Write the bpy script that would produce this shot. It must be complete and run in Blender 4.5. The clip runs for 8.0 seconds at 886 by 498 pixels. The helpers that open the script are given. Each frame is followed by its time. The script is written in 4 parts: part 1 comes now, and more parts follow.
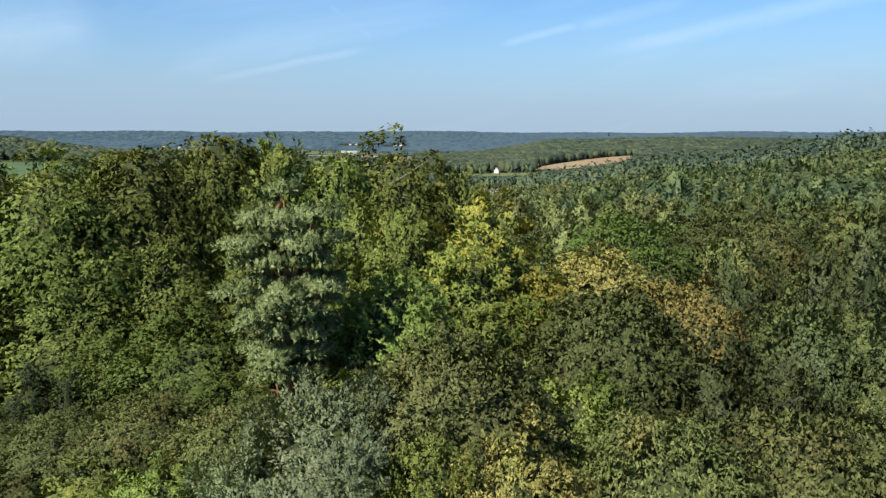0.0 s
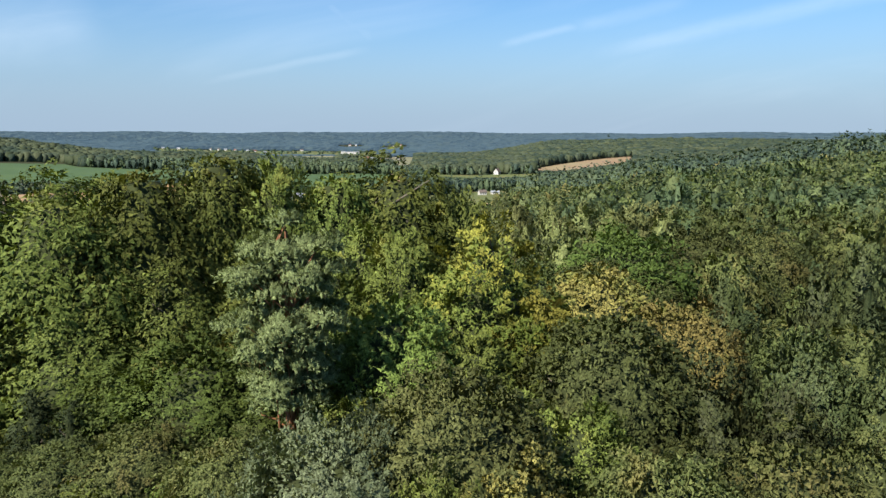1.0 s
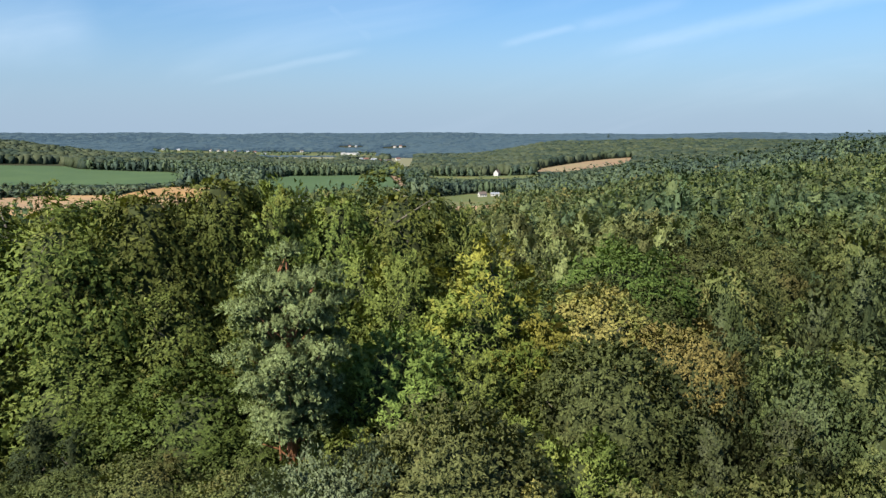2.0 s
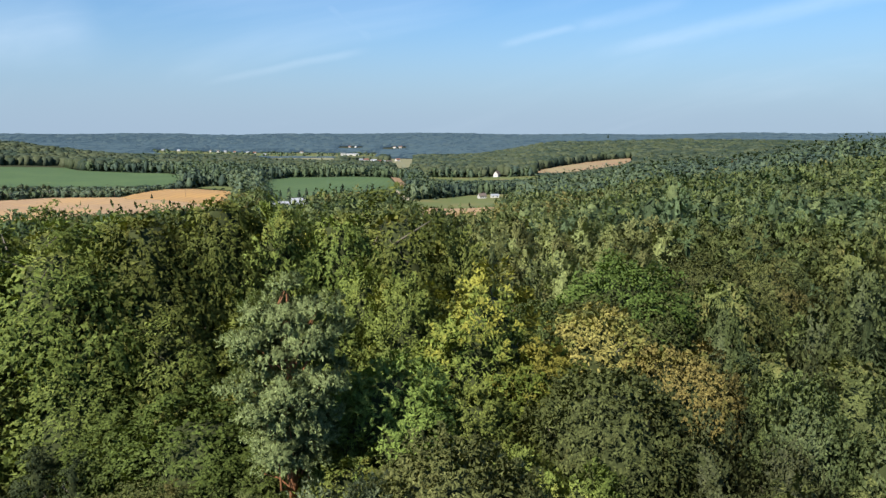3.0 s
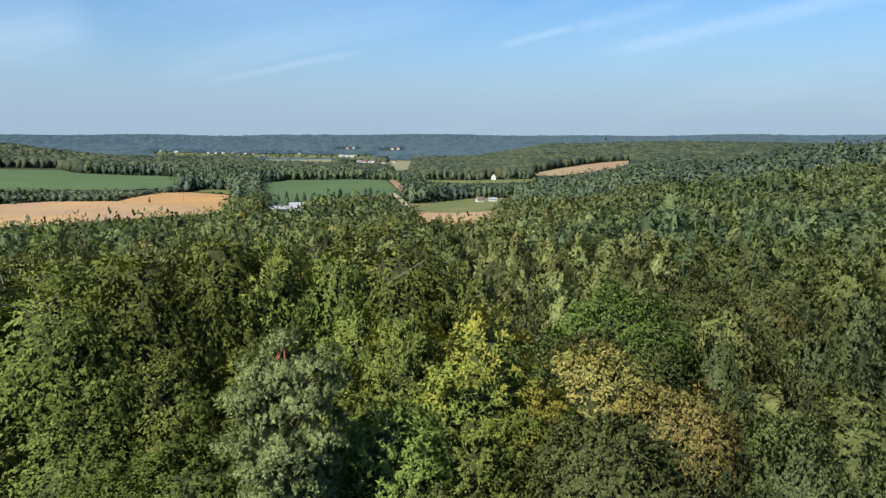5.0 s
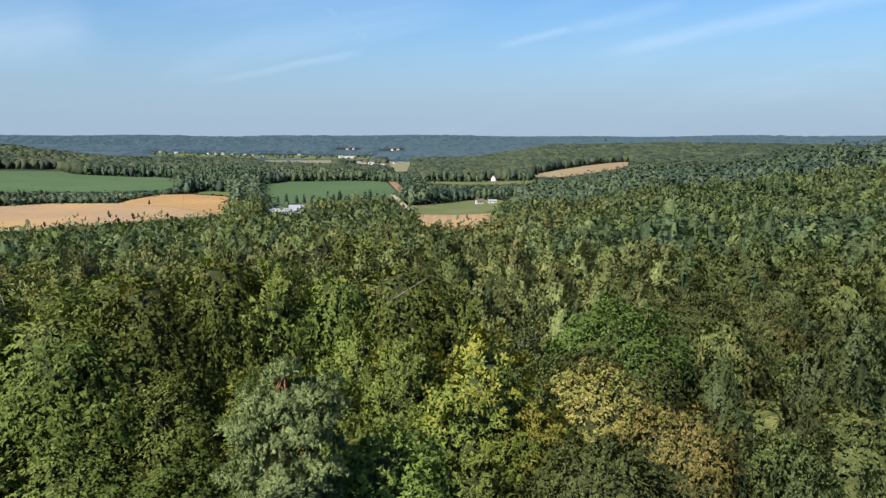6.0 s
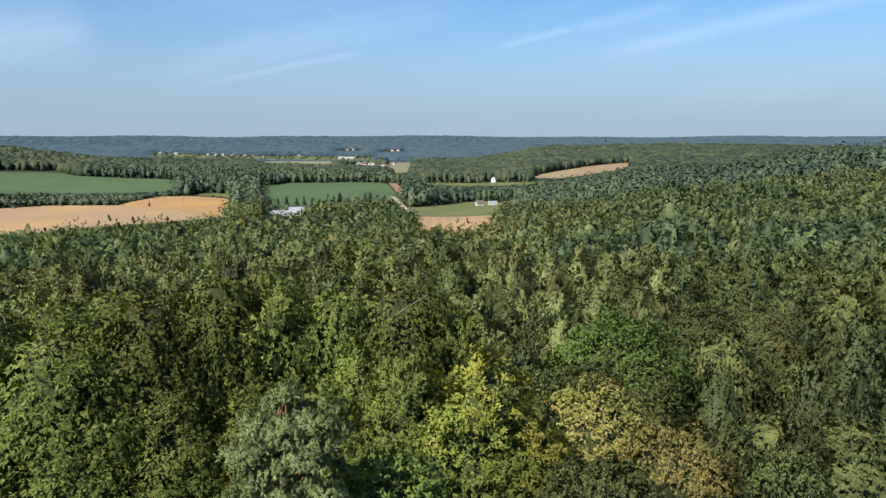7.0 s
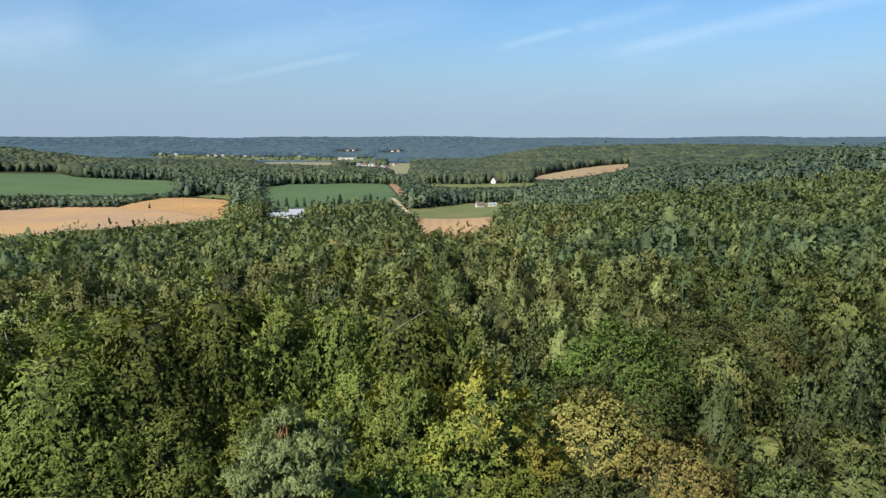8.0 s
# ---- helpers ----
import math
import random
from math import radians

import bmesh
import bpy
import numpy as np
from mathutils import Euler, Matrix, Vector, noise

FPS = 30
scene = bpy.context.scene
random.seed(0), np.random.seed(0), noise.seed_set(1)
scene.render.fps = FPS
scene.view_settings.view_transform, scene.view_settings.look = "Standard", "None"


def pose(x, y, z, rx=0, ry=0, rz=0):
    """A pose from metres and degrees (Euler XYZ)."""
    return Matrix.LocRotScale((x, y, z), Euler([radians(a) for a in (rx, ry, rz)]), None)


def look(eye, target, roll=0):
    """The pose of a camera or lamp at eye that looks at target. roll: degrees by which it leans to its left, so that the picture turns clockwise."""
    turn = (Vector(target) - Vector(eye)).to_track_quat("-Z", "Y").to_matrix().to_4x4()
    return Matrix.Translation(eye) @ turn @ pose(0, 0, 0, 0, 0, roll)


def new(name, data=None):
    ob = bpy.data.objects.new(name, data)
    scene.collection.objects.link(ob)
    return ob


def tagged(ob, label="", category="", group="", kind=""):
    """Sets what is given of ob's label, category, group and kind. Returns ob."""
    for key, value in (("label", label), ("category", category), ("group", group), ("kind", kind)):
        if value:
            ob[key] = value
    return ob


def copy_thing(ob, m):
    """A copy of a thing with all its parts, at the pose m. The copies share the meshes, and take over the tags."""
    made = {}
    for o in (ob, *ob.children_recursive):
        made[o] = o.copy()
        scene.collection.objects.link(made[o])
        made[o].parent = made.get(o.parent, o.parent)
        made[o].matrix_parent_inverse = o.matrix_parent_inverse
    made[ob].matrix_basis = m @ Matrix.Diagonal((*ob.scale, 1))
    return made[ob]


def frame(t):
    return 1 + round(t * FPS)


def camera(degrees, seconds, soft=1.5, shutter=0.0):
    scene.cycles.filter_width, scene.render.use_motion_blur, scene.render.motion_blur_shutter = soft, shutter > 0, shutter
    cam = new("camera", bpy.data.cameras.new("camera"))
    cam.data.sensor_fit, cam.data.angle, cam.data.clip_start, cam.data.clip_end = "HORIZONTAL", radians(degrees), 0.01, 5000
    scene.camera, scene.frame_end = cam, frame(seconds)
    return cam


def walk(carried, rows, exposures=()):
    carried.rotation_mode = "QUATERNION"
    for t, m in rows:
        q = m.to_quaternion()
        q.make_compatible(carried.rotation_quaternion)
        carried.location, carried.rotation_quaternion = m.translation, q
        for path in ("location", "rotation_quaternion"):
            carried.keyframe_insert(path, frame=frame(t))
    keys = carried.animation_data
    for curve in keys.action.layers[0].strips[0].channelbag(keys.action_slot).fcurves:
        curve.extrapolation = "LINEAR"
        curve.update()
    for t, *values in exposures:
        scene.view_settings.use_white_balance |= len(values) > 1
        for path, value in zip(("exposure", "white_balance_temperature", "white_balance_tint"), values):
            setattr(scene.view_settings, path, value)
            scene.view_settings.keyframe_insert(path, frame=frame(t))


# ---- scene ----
cam = camera(63.6, 8.0, soft=1.45)
PATH = [   # seconds, x, y, z, and the turn about x, y and z in degrees
    (0.0, 0.0, 0.0, 27.0, 80.5, 0.0, 0.0),
    (0.5, -0.03, 0.06, 27.86, 80.52, 0.0, -0.02),
    (1.0, -0.06, 0.14, 28.74, 80.53, 0.0, -0.03),
    (1.5, -0.09, 0.21, 29.61, 80.55, 0.05, -0.04),
    (3.0, -0.08, 0.44, 32.34, 80.58, 0.12, -0.06),
    (3.5, -0.05, 0.52, 33.18, 80.59, 0.12, -0.1),
    (4.0, -0.03, 0.6, 34.02, 80.6, 0.1, -0.15),
    (4.5, -0.02, 0.67, 34.8, 80.62, 0.08, -0.19),
    (6.0, -0.03, 0.88, 37.35, 80.68, 0.03, -0.24),
    (6.5, -0.04, 0.95, 38.1, 80.7, 0.03, -0.24),
    (7.0, -0.06, 1.01, 38.85, 80.71, 0.05, -0.24),
    (7.5, -0.08, 1.07, 39.53, 80.73, 0.06, -0.24),
    (8.0, -0.1, 1.13, 40.13, 80.75, 0.06, -0.24),
]
walk(cam, [(t, pose(*row)) for t, *row in PATH], ((0.0, 1.05), (3.0, 1.02), (8.0, 0.95)))

# ---------------------------------------------------------------- light
SUN_EL, SUN_AZ = 44.0, 216.0      # height and compass bearing (0 = ahead, clockwise) of the sun
SUN_POWER, SKY_POWER = 4.1, 0.064

to_sun = Vector((math.sin(radians(SUN_AZ)) * math.cos(radians(SUN_EL)), math.cos(radians(SUN_AZ)) * math.cos(radians(SUN_EL)), math.sin(radians(SUN_EL))))
sun_data = bpy.data.lights.new("sun", "SUN")
sun_data.energy, sun_data.angle, sun_data.color = SUN_POWER, radians(0.53), (1.0, 0.93, 0.82)
sun = new("sun", sun_data)
sun.matrix_world = look(to_sun * 200, (0, 0, 0))


class Nodes:
    """Short hand for building a node tree."""

    def __init__(self, tree):
        self.tree = tree
        tree.nodes.clear()

    def add(self, kind, **values):
        node = self.tree.nodes.new(kind)
        for key, value in values.items():
            setattr(node, key, value)
        return node

    def put(self, value, socket):
        if isinstance(value, bpy.types.NodeSocket):
            self.tree.links.new(value, socket)
        else:
            socket.default_value = value

    def math(self, op, a, b=0.0, c=0.0, clamp=False):
        node = self.add("ShaderNodeMath", operation=op, use_clamp=clamp)
        for value, socket in zip((a, b, c), node.inputs):
            self.put(value, socket)
        return node.outputs[0]

    def mix(self, factor, a, b, blend="MIX"):
        node = self.add("ShaderNodeMix", data_type="RGBA", blend_type=blend)
        self.put(factor, node.inputs[0])
        self.put(a if isinstance(a, bpy.types.NodeSocket) else (*a, 1), node.inputs[6])
        self.put(b if isinstance(b, bpy.types.NodeSocket) else (*b, 1), node.inputs[7])
        return node.outputs[2]

    def noise(self, vector, scale, detail=3.0, rough=0.55, distortion=0.0):
        node = self.add("ShaderNodeTexNoise")
        if vector is not None:
            self.put(vector, node.inputs["Vector"])
        for key, value in (("Scale", scale), ("Detail", detail), ("Roughness", rough), ("Distortion", distortion)):
            node.inputs[key].default_value = value
        return node.outputs[0]

    def ramp(self, value, low, high, to_low=0.0, to_high=1.0, smooth=True):
        node = self.add("ShaderNodeMapRange", interpolation_type="SMOOTHSTEP" if smooth else "LINEAR")
        for v, socket in zip((value, low, high, to_low, to_high), node.inputs):
            self.put(v, socket)
        return node.outputs[0]

    def dot(self, vector, axis):
        node = self.add("ShaderNodeVectorMath", operation="DOT_PRODUCT")
        self.put(vector, node.inputs[0])
        node.inputs[1].default_value = axis
        return node.outputs["Value"]


world = bpy.data.worlds.new("sky")
scene.world = world
world.use_nodes = True
n = Nodes(world.node_tree)
sky = n.add("ShaderNodeTexSky", sky_type="NISHITA", sun_disc=False, sun_elevation=radians(SUN_EL), sun_rotation=radians(SUN_AZ),
            altitude=150.0, air_density=1.0, dust_density=0.1, ozone_density=5.0)
way = n.add("ShaderNodeTexCoord").outputs["Generated"]


def heading(az, el):
    """Unit vector from degrees to the right of ahead and degrees above the horizon."""
    a, e = radians(az), radians(el)
    return Vector((math.sin(a) * math.cos(e), math.cos(a) * math.cos(e), math.sin(e)))


def streak(a, b, width, grain, ragged):
    """Mask of one streak of cirrus from direction a to direction b."""
    a, b = heading(*a), heading(*b)
    across = a.cross(b).normalized()
    along = (b - a).normalized()
    middle = (a + b) / 2
    reach = (b - a).length / 2
    wobble = n.math("MULTIPLY", n.math("SUBTRACT", n.noise(way, grain, 4.0, 0.6), 0.5), ragged)
    off = n.math("ABSOLUTE", n.math("ADD", n.dot(way, across), wobble))
    body = n.ramp(off, width, 0.0)
    run = n.math("ABSOLUTE", n.math("SUBTRACT", n.dot(way, along), middle.dot(along)))
    return n.math("MULTIPLY", body, n.ramp(run, reach, reach * 0.55))


stretch = n.add("ShaderNodeMapping", vector_type="TEXTURE")
n.put(way, stretch.inputs["Vector"])
stretch.inputs["Rotation"].default_value = (0, radians(-14), 0)
stretch.inputs["Scale"].default_value = (3.2, 1.0, 0.55)
veil = n.ramp(n.noise(stretch.outputs[0], 3.6, 5.0, 0.55, 0.6), 0.45, 0.78, 0.0, 0.2)
fine = n.ramp(n.noise(stretch.outputs[0], 14.0, 5.0, 0.6, 0.4), 0.35, 0.75, 0.55, 1.0)
clouds = veil
for a, b, width, grain, ragged, amount in (
        ((10.5, 5.3), (36.0, 9.9), 0.017, 7.0, 0.02, 0.2), ((9.5, 7.5), (19.0, 9.4), 0.014, 9.0, 0.02, 0.15), ((4.0, 6.4), (11.0, 7.8), 0.008, 9.0, 0.012, 0.16),
        ((-19.0, 3.3), (-5.0, 6.3), 0.008, 8.0, 0.012, 0.13), ((-42.0, 4.8), (-23.5, 8.2), 0.07, 5.0, 0.05, 0.22),
        ((-9.5, 9.2), (-5.0, 6.8), 0.012, 9.0, 0.03, 0.16)):
    one = n.math("MULTIPLY", n.math("MULTIPLY", streak(a, b, width, grain, ragged), fine), amount)
    clouds = n.math("MAXIMUM", clouds, one)
SKY_TINT = (0.72, 0.93, 1.04)
tinted = n.mix(1.0, sky.outputs[0], SKY_TINT, "MULTIPLY")
low_haze = n.ramp(n.math("ABSOLUTE", n.dot(way, (0, 0, 1))), 0.2, 0.0, 0.0, 0.93)
tinted = n.mix(low_haze, tinted, (2.9, 3.9, 5.2))
covered = n.mix(clouds, tinted, (7.5, 8.6, 9.9))
back = n.add("ShaderNodeBackground")
n.put(covered, back.inputs["Color"])
back.inputs["Strength"].default_value = SKY_POWER
n.put(back.outputs[0], n.add("ShaderNodeOutputWorld").inputs["Surface"])


# ---------------------------------------------------------------- materials
def material(name, base, other=None, rough=0.85, scale=1.0, detail=6.0, bump=0.2, spec=0.2, third=None, third_scale=0.15, stripes=0.0):
    """A rough surface with two scales of colour change and fine relief."""
    m = bpy.data.materials.new(name)
    m.use_nodes = True
    k = Nodes(m.node_tree)
    place = k.add("ShaderNodeTexCoord").outputs["Object"]
    fine_grain = k.noise(place, scale, detail, 0.6)
    colour = k.mix(k.ramp(fine_grain, 0.3, 0.7), base, other or [c * 0.7 for c in base])
    if third:
        colour = k.mix(k.ramp(k.noise(place, third_scale, 4.0), 0.42, 0.68), colour, third)
    if stripes:   # the lines left by sowing and harvest
        lines = k.add("ShaderNodeTexWave")
        k.put(place, lines.inputs["Vector"])
        for key, value in (("Scale", 0.035), ("Distortion", 2.5), ("Detail", 2.0), ("Detail Scale", 0.6)):
            lines.inputs[key].default_value = value
        colour = k.mix(1.0, colour, k.ramp(lines.outputs["Fac"], 0.0, 1.0, 1 - stripes, 1 + stripes, False), "MULTIPLY")
    shade = k.add("ShaderNodeBsdfPrincipled")
    k.put(colour, shade.inputs["Base Color"])
    shade.inputs["Roughness"].default_value = rough
    shade.inputs["Specular IOR Level"].default_value = spec
    if bump:
        relief = k.add("ShaderNodeBump")
        relief.inputs["Strength"].default_value = bump
        k.put(fine_grain, relief.inputs["Height"])
        k.put(relief.outputs[0], shade.inputs["Normal"])
    k.put(shade.outputs[0], k.add("ShaderNodeOutputMaterial").inputs["Surface"])
    return m


def leaf_material(name, base, other, patch=None, patch_scale=0.35, patch_low=0.5, patch_high=0.66, through_part=0.16, tree_spread=0.55, rough=0.65, spec=0.08, spread=0.3, crest=0.0, haze_glow=None, grain=7.0, contrast=1.5):
    """Leaves: each one differs a little, each tree a little, and whole boughs may turn colour."""
    m = bpy.data.materials.new(name)
    m.use_nodes = True
    k = Nodes(m.node_tree)
    geo = k.add("ShaderNodeNewGeometry")
    info = k.add("ShaderNodeObjectInfo")
    place = k.add("ShaderNodeTexCoord").outputs["Object"]
    colour = k.mix(geo.outputs["Random Per Island"], base, other)
    if patch:
        turned = k.noise(place, patch_scale, 3.0)
        if crest:   # the top of the crown turns first
            turned = k.math("MULTIPLY_ADD", k.ramp(k.dot(place, (0, 0, 1)), 10.0, 17.0), crest, turned)
        colour = k.mix(k.ramp(turned, patch_low, patch_high), colour, patch)
    value = k.add("ShaderNodeHueSaturation")
    k.put(k.math("MULTIPLY_ADD", info.outputs["Random"], 0.03, 0.485), value.inputs["Hue"])
    own = k.math("MULTIPLY_ADD", info.outputs["Random"], tree_spread, 0.85 - 0.5 * tree_spread)
    k.put(k.math("MULTIPLY", own, k.math("MULTIPLY_ADD", geo.outputs["Random Per Island"], spread * 1.6, 1.0 - spread * 0.8)), value.inputs["Value"])
    mottle = k.noise(place, grain, 2.0, 0.6)
    k.put(k.mix(1.0, colour, k.ramp(mottle, 0.32, 0.68, 1 - 0.3 * contrast, 1 + 0.3 * contrast, False), "MULTIPLY"), value.inputs["Color"])
    shade = k.add("ShaderNodeBsdfPrincipled")
    k.put(value.outputs[0], shade.inputs["Base Color"])
    shade.inputs["Roughness"].default_value = rough
    shade.inputs["Specular IOR Level"].default_value = spec
    if haze_glow:   # blue emission standing in for haze, only for the backdrop on the horizon
        shade.inputs["Emission Color"].default_value = (*haze_glow, 1)
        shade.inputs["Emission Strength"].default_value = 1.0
    passing = k.add("ShaderNodeBsdfTranslucent")
    k.put(k.mix(1.0, value.outputs[0], (1.25, 1.3, 0.55), "MULTIPLY"), passing.inputs["Color"])
    both = k.add("ShaderNodeMixShader")
    both.inputs[0].default_value = through_part
    k.put(shade.outputs[0], both.inputs[1])
    k.put(passing.outputs[0], both.inputs[2])
    k.put(both.outputs[0], k.add("ShaderNodeOutputMaterial").inputs["Surface"])
    return m


LEAF = {
    "beech": leaf_material("beech_leaves", (0.101, 0.135, 0.032), (0.140, 0.167, 0.040), (0.188, 0.160, 0.048), 0.22, 0.56, 0.76),
    "hornbeam": leaf_material("hornbeam_leaves", (0.128, 0.171, 0.041), (0.171, 0.213, 0.051), (0.231, 0.235, 0.056), 0.3, 0.52, 0.72),
    "yellow": leaf_material("turning_leaves", (0.101, 0.131, 0.028), (0.144, 0.160, 0.034), (0.206, 0.189, 0.038), 0.32, 0.56, 0.72, crest=0.2),
    "maple": leaf_material("maple_leaves", (0.069, 0.099, 0.024), (0.092, 0.124, 0.030)),
    "golden": leaf_material("golden_birch_leaves", (0.180, 0.160, 0.053), (0.260, 0.220, 0.070), (0.173, 0.180, 0.051), 0.35, 0.5, 0.7),
    "birch": leaf_material("birch_leaves", (0.087, 0.109, 0.034), (0.133, 0.145, 0.050), (0.155, 0.138, 0.050), 0.3, 0.5, 0.72),
    "olive": leaf_material("dense_olive_leaves", (0.077, 0.099, 0.034), (0.116, 0.139, 0.048), (0.115, 0.117, 0.044), 0.4, 0.55, 0.75),
    "silver": leaf_material("silver_birch_leaves", (0.137, 0.157, 0.058), (0.180, 0.198, 0.075), (0.165, 0.179, 0.060), 0.3, 0.5, 0.7),
    "lime": leaf_material("lime_leaves", (0.133, 0.164, 0.055), (0.193, 0.220, 0.080), (0.179, 0.193, 0.068), 0.4, 0.5, 0.72),
    "rust": leaf_material("rusty_leaves", (0.227, 0.094, 0.046), (0.187, 0.114, 0.053)),
    "willow": leaf_material("grey_willow_leaves", (0.119, 0.160, 0.074), (0.194, 0.238, 0.125), None, rough=0.6, spec=0.2),
    "aspen": leaf_material("aspen_leaves", (0.053, 0.071, 0.026), (0.082, 0.098, 0.037), (0.065, 0.080, 0.026), 0.3, 0.5, 0.7, rough=0.6, spec=0.15),
    "pine": leaf_material("pine_needles", (0.134, 0.167, 0.066), (0.194, 0.224, 0.097), None, through_part=0.2, rough=0.7, spec=0.1),
    "spruce": leaf_material("spruce_needles", (0.054, 0.082, 0.036), (0.075, 0.102, 0.044), None, through_part=0.1),
}
BARK = {
    "grey": material("grey_bark", (0.16, 0.14, 0.11), (0.09, 0.08, 0.06), 0.9, 6.0),
    "red": material("red_pine_bark", (0.33, 0.155, 0.07), (0.2, 0.095, 0.05), 0.9, 5.0),
    "white": material("pale_birch_bark", (0.5, 0.48, 0.43), (0.16, 0.14, 0.12), 0.8, 3.0),
}
# Core of near crowns: shade between the leaves put in as a dark colour.
SHADE_CORE = material("twiggy_inside_of_crown", (0.045, 0.056, 0.02), (0.03, 0.038, 0.013), 0.95, 2.5)
FLOOR = material("woodland_floor", (0.05, 0.045, 0.025), (0.028, 0.035, 0.014), 0.95, 0.8, third=(0.03, 0.045, 0.015))
MEADOW = material("meadow_grass", (0.095, 0.125, 0.042), (0.12, 0.14, 0.048), 0.9, 0.12, bump=0.05, third=(0.16, 0.15, 0.06), third_scale=0.02)
GREEN = material("green_crop", (0.06, 0.105, 0.042), (0.07, 0.115, 0.046), 0.9, 0.08, bump=0.05, third=(0.078, 0.125, 0.048), third_scale=0.012, stripes=0.06)
STUBBLE = material("straw_stubble", (0.33, 0.225, 0.135), (0.29, 0.195, 0.115), 0.9, 0.1, bump=0.05, third=(0.38, 0.245, 0.115), third_scale=0.012, stripes=0.07)
RIPE = material("golden_stubble", (0.36, 0.225, 0.1), (0.33, 0.2, 0.085), 0.9, 0.1, bump=0.05, third=(0.42, 0.25, 0.09), third_scale=0.012, stripes=0.08)
SOIL = material("ploughed_soil", (0.25, 0.165, 0.1), (0.29, 0.19, 0.115), 0.9, 0.08, bump=0.05, third=(0.27, 0.22, 0.12), third_scale=0.01, stripes=0.08)
PALE = material("dry_grass", (0.22, 0.2, 0.12), (0.17, 0.18, 0.1), 0.9, 0.06, bump=0.05)
TRACK = material("sandy_track", (0.42, 0.36, 0.26), (0.34, 0.3, 0.2), 0.9, 0.2, bump=0.05)
WHITE = material("white_render", (0.6, 0.59, 0.56), (0.5, 0.49, 0.46), 0.8, 0.6, bump=0.03)
ROOF_GREY = material("pale_metal_roof", (0.3, 0.32, 0.35), (0.24, 0.26, 0.29), 0.5, 0.7, bump=0.05, spec=0.5)
ROOF_DARK = material("dark_roof_tiles", (0.1, 0.085, 0.08), (0.15, 0.12, 0.1), 0.8, 1.5)
ROOF_RED = material("red_roof_tiles", (0.2, 0.1, 0.075), (0.16, 0.085, 0.065), 0.8, 1.5)
WINDOW = material("dark_glazing", (0.03, 0.035, 0.04), (0.05, 0.055, 0.06), 0.15, 0.5, bump=0.0, spec=0.6)
TIMBER = material("weathered_pole", (0.2, 0.17, 0.13), (0.13, 0.11, 0.09), 0.9, 4.0)

# ---------------------------------------------------------------- lie of the land
BEARING = np.array((-100, 300, 600, 820, 1000, 1200, 1600), float)   # 784 is straight ahead, 1264 to the unit of tangent
RANGE = np.array((0, 60, 200, 400, 550, 750, 1000, 1300, 1450, 1600, 1750, 2500, 3100, 4000, 4500, 4900), float)
SPOT = np.array((
    (0, 0, -2, -3, -4, -5, -6), (1, 1, 0, -2, -4, -6, -8), (-10, -11, -12, -12, -11, -9, -8), (-28, -28, -28, -30, -26, -16, -8),
    (-33, -32, -32, -37, -34, -20, -5), (-36, -34, -38, -46, -44, -26, 0), (-33, -33, -42, -55, -50, -30, 6),
    (-26, -34, -44, -52, -48, -38, -6), (-24, -36, -46, -54, -47, -39, -12), (2, -34, -51, -57, -46, -40, -18),
    (4, -40, -54, -60, -45, -40, -22), (-46, -58, -66, -66, -22, -14, -20),
    (-50, -58, -66, -62, -16, -10, -16), (-38, -43, -48, -42, -20, -15, -15), (-8, -5, -12, -16, -12, -10, -10),
    (-2, 0, -6, -10, -8, -8, -8)), float)


def land(x, y):
    """Height of the ground: a wooded rise that falls into a broad valley, with a long hill on one side."""
    x, y = np.asarray(x, float), np.asarray(y, float)
    d = np.clip(np.hypot(x, y), 0, 4899)
    side = np.clip(784 + 1264 * np.tan(np.clip(np.arctan2(x, y), -0.61, 0.56)), -99, 1599)
    i = np.clip(np.searchsorted(RANGE, d, side="right") - 1, 0, len(RANGE) - 2)
    j = np.clip(np.searchsorted(BEARING, side, side="right") - 1, 0, len(BEARING) - 2)
    u = (d - RANGE[i]) / (RANGE[i + 1] - RANGE[i])
    v = (side - BEARING[j]) / (BEARING[j + 1] - BEARING[j])
    v = v * v * (3 - 2 * v)
    high = (SPOT[i, j] * (1 - v) + SPOT[i, j + 1] * v) * (1 - u) + (SPOT[i + 1, j] * (1 - v) + SPOT[i + 1, j + 1] * v) * u
    high = high + np.clip((d - 2600) / 1200, 0, 1) * (4.0 * np.sin(side / 95.0) + 3.0 * np.sin(side / 41.0 + 1.3) + 2.5 * np.sin(d / 170.0 + side / 150.0))
    behind = np.clip((np.abs(np.arctan2(x, y)) - 0.7) / 2.4, 0, 1)
    return high * (1 - behind) + behind * np.interp(d, RANGE, 0.5 * (SPOT[:, 0] + SPOT[:, -1]))


def mesh_of(name, verts, faces, mats, index=None, smooth=False, normals=None):
    """A mesh from arrays of corners and triangles or quads."""
    verts, faces = np.asarray(verts, np.float32), np.asarray(faces, np.int32)
    me = bpy.data.meshes.new(name)
    count, k = faces.shape
    me.vertices.add(len(verts))
    me.vertices.foreach_set("co", verts.ravel())
    me.loops.add(count * k)
    me.loops.foreach_set("vertex_index", faces.ravel())
    me.polygons.add(count)
    me.polygons.foreach_set("loop_start", np.arange(0, count * k, k, dtype=np.int32))
    for m in mats:
        me.materials.append(m)
    if index is not None:
        me.polygons.foreach_set("material_index", np.asarray(index, np.int32))
    me.polygons.foreach_set("use_smooth", np.full(count, smooth))
    me.update(calc_edges=True)
    if normals is not None:
        me.normals_split_custom_set_from_vertices(np.asarray(normals, np.float32))
    return me


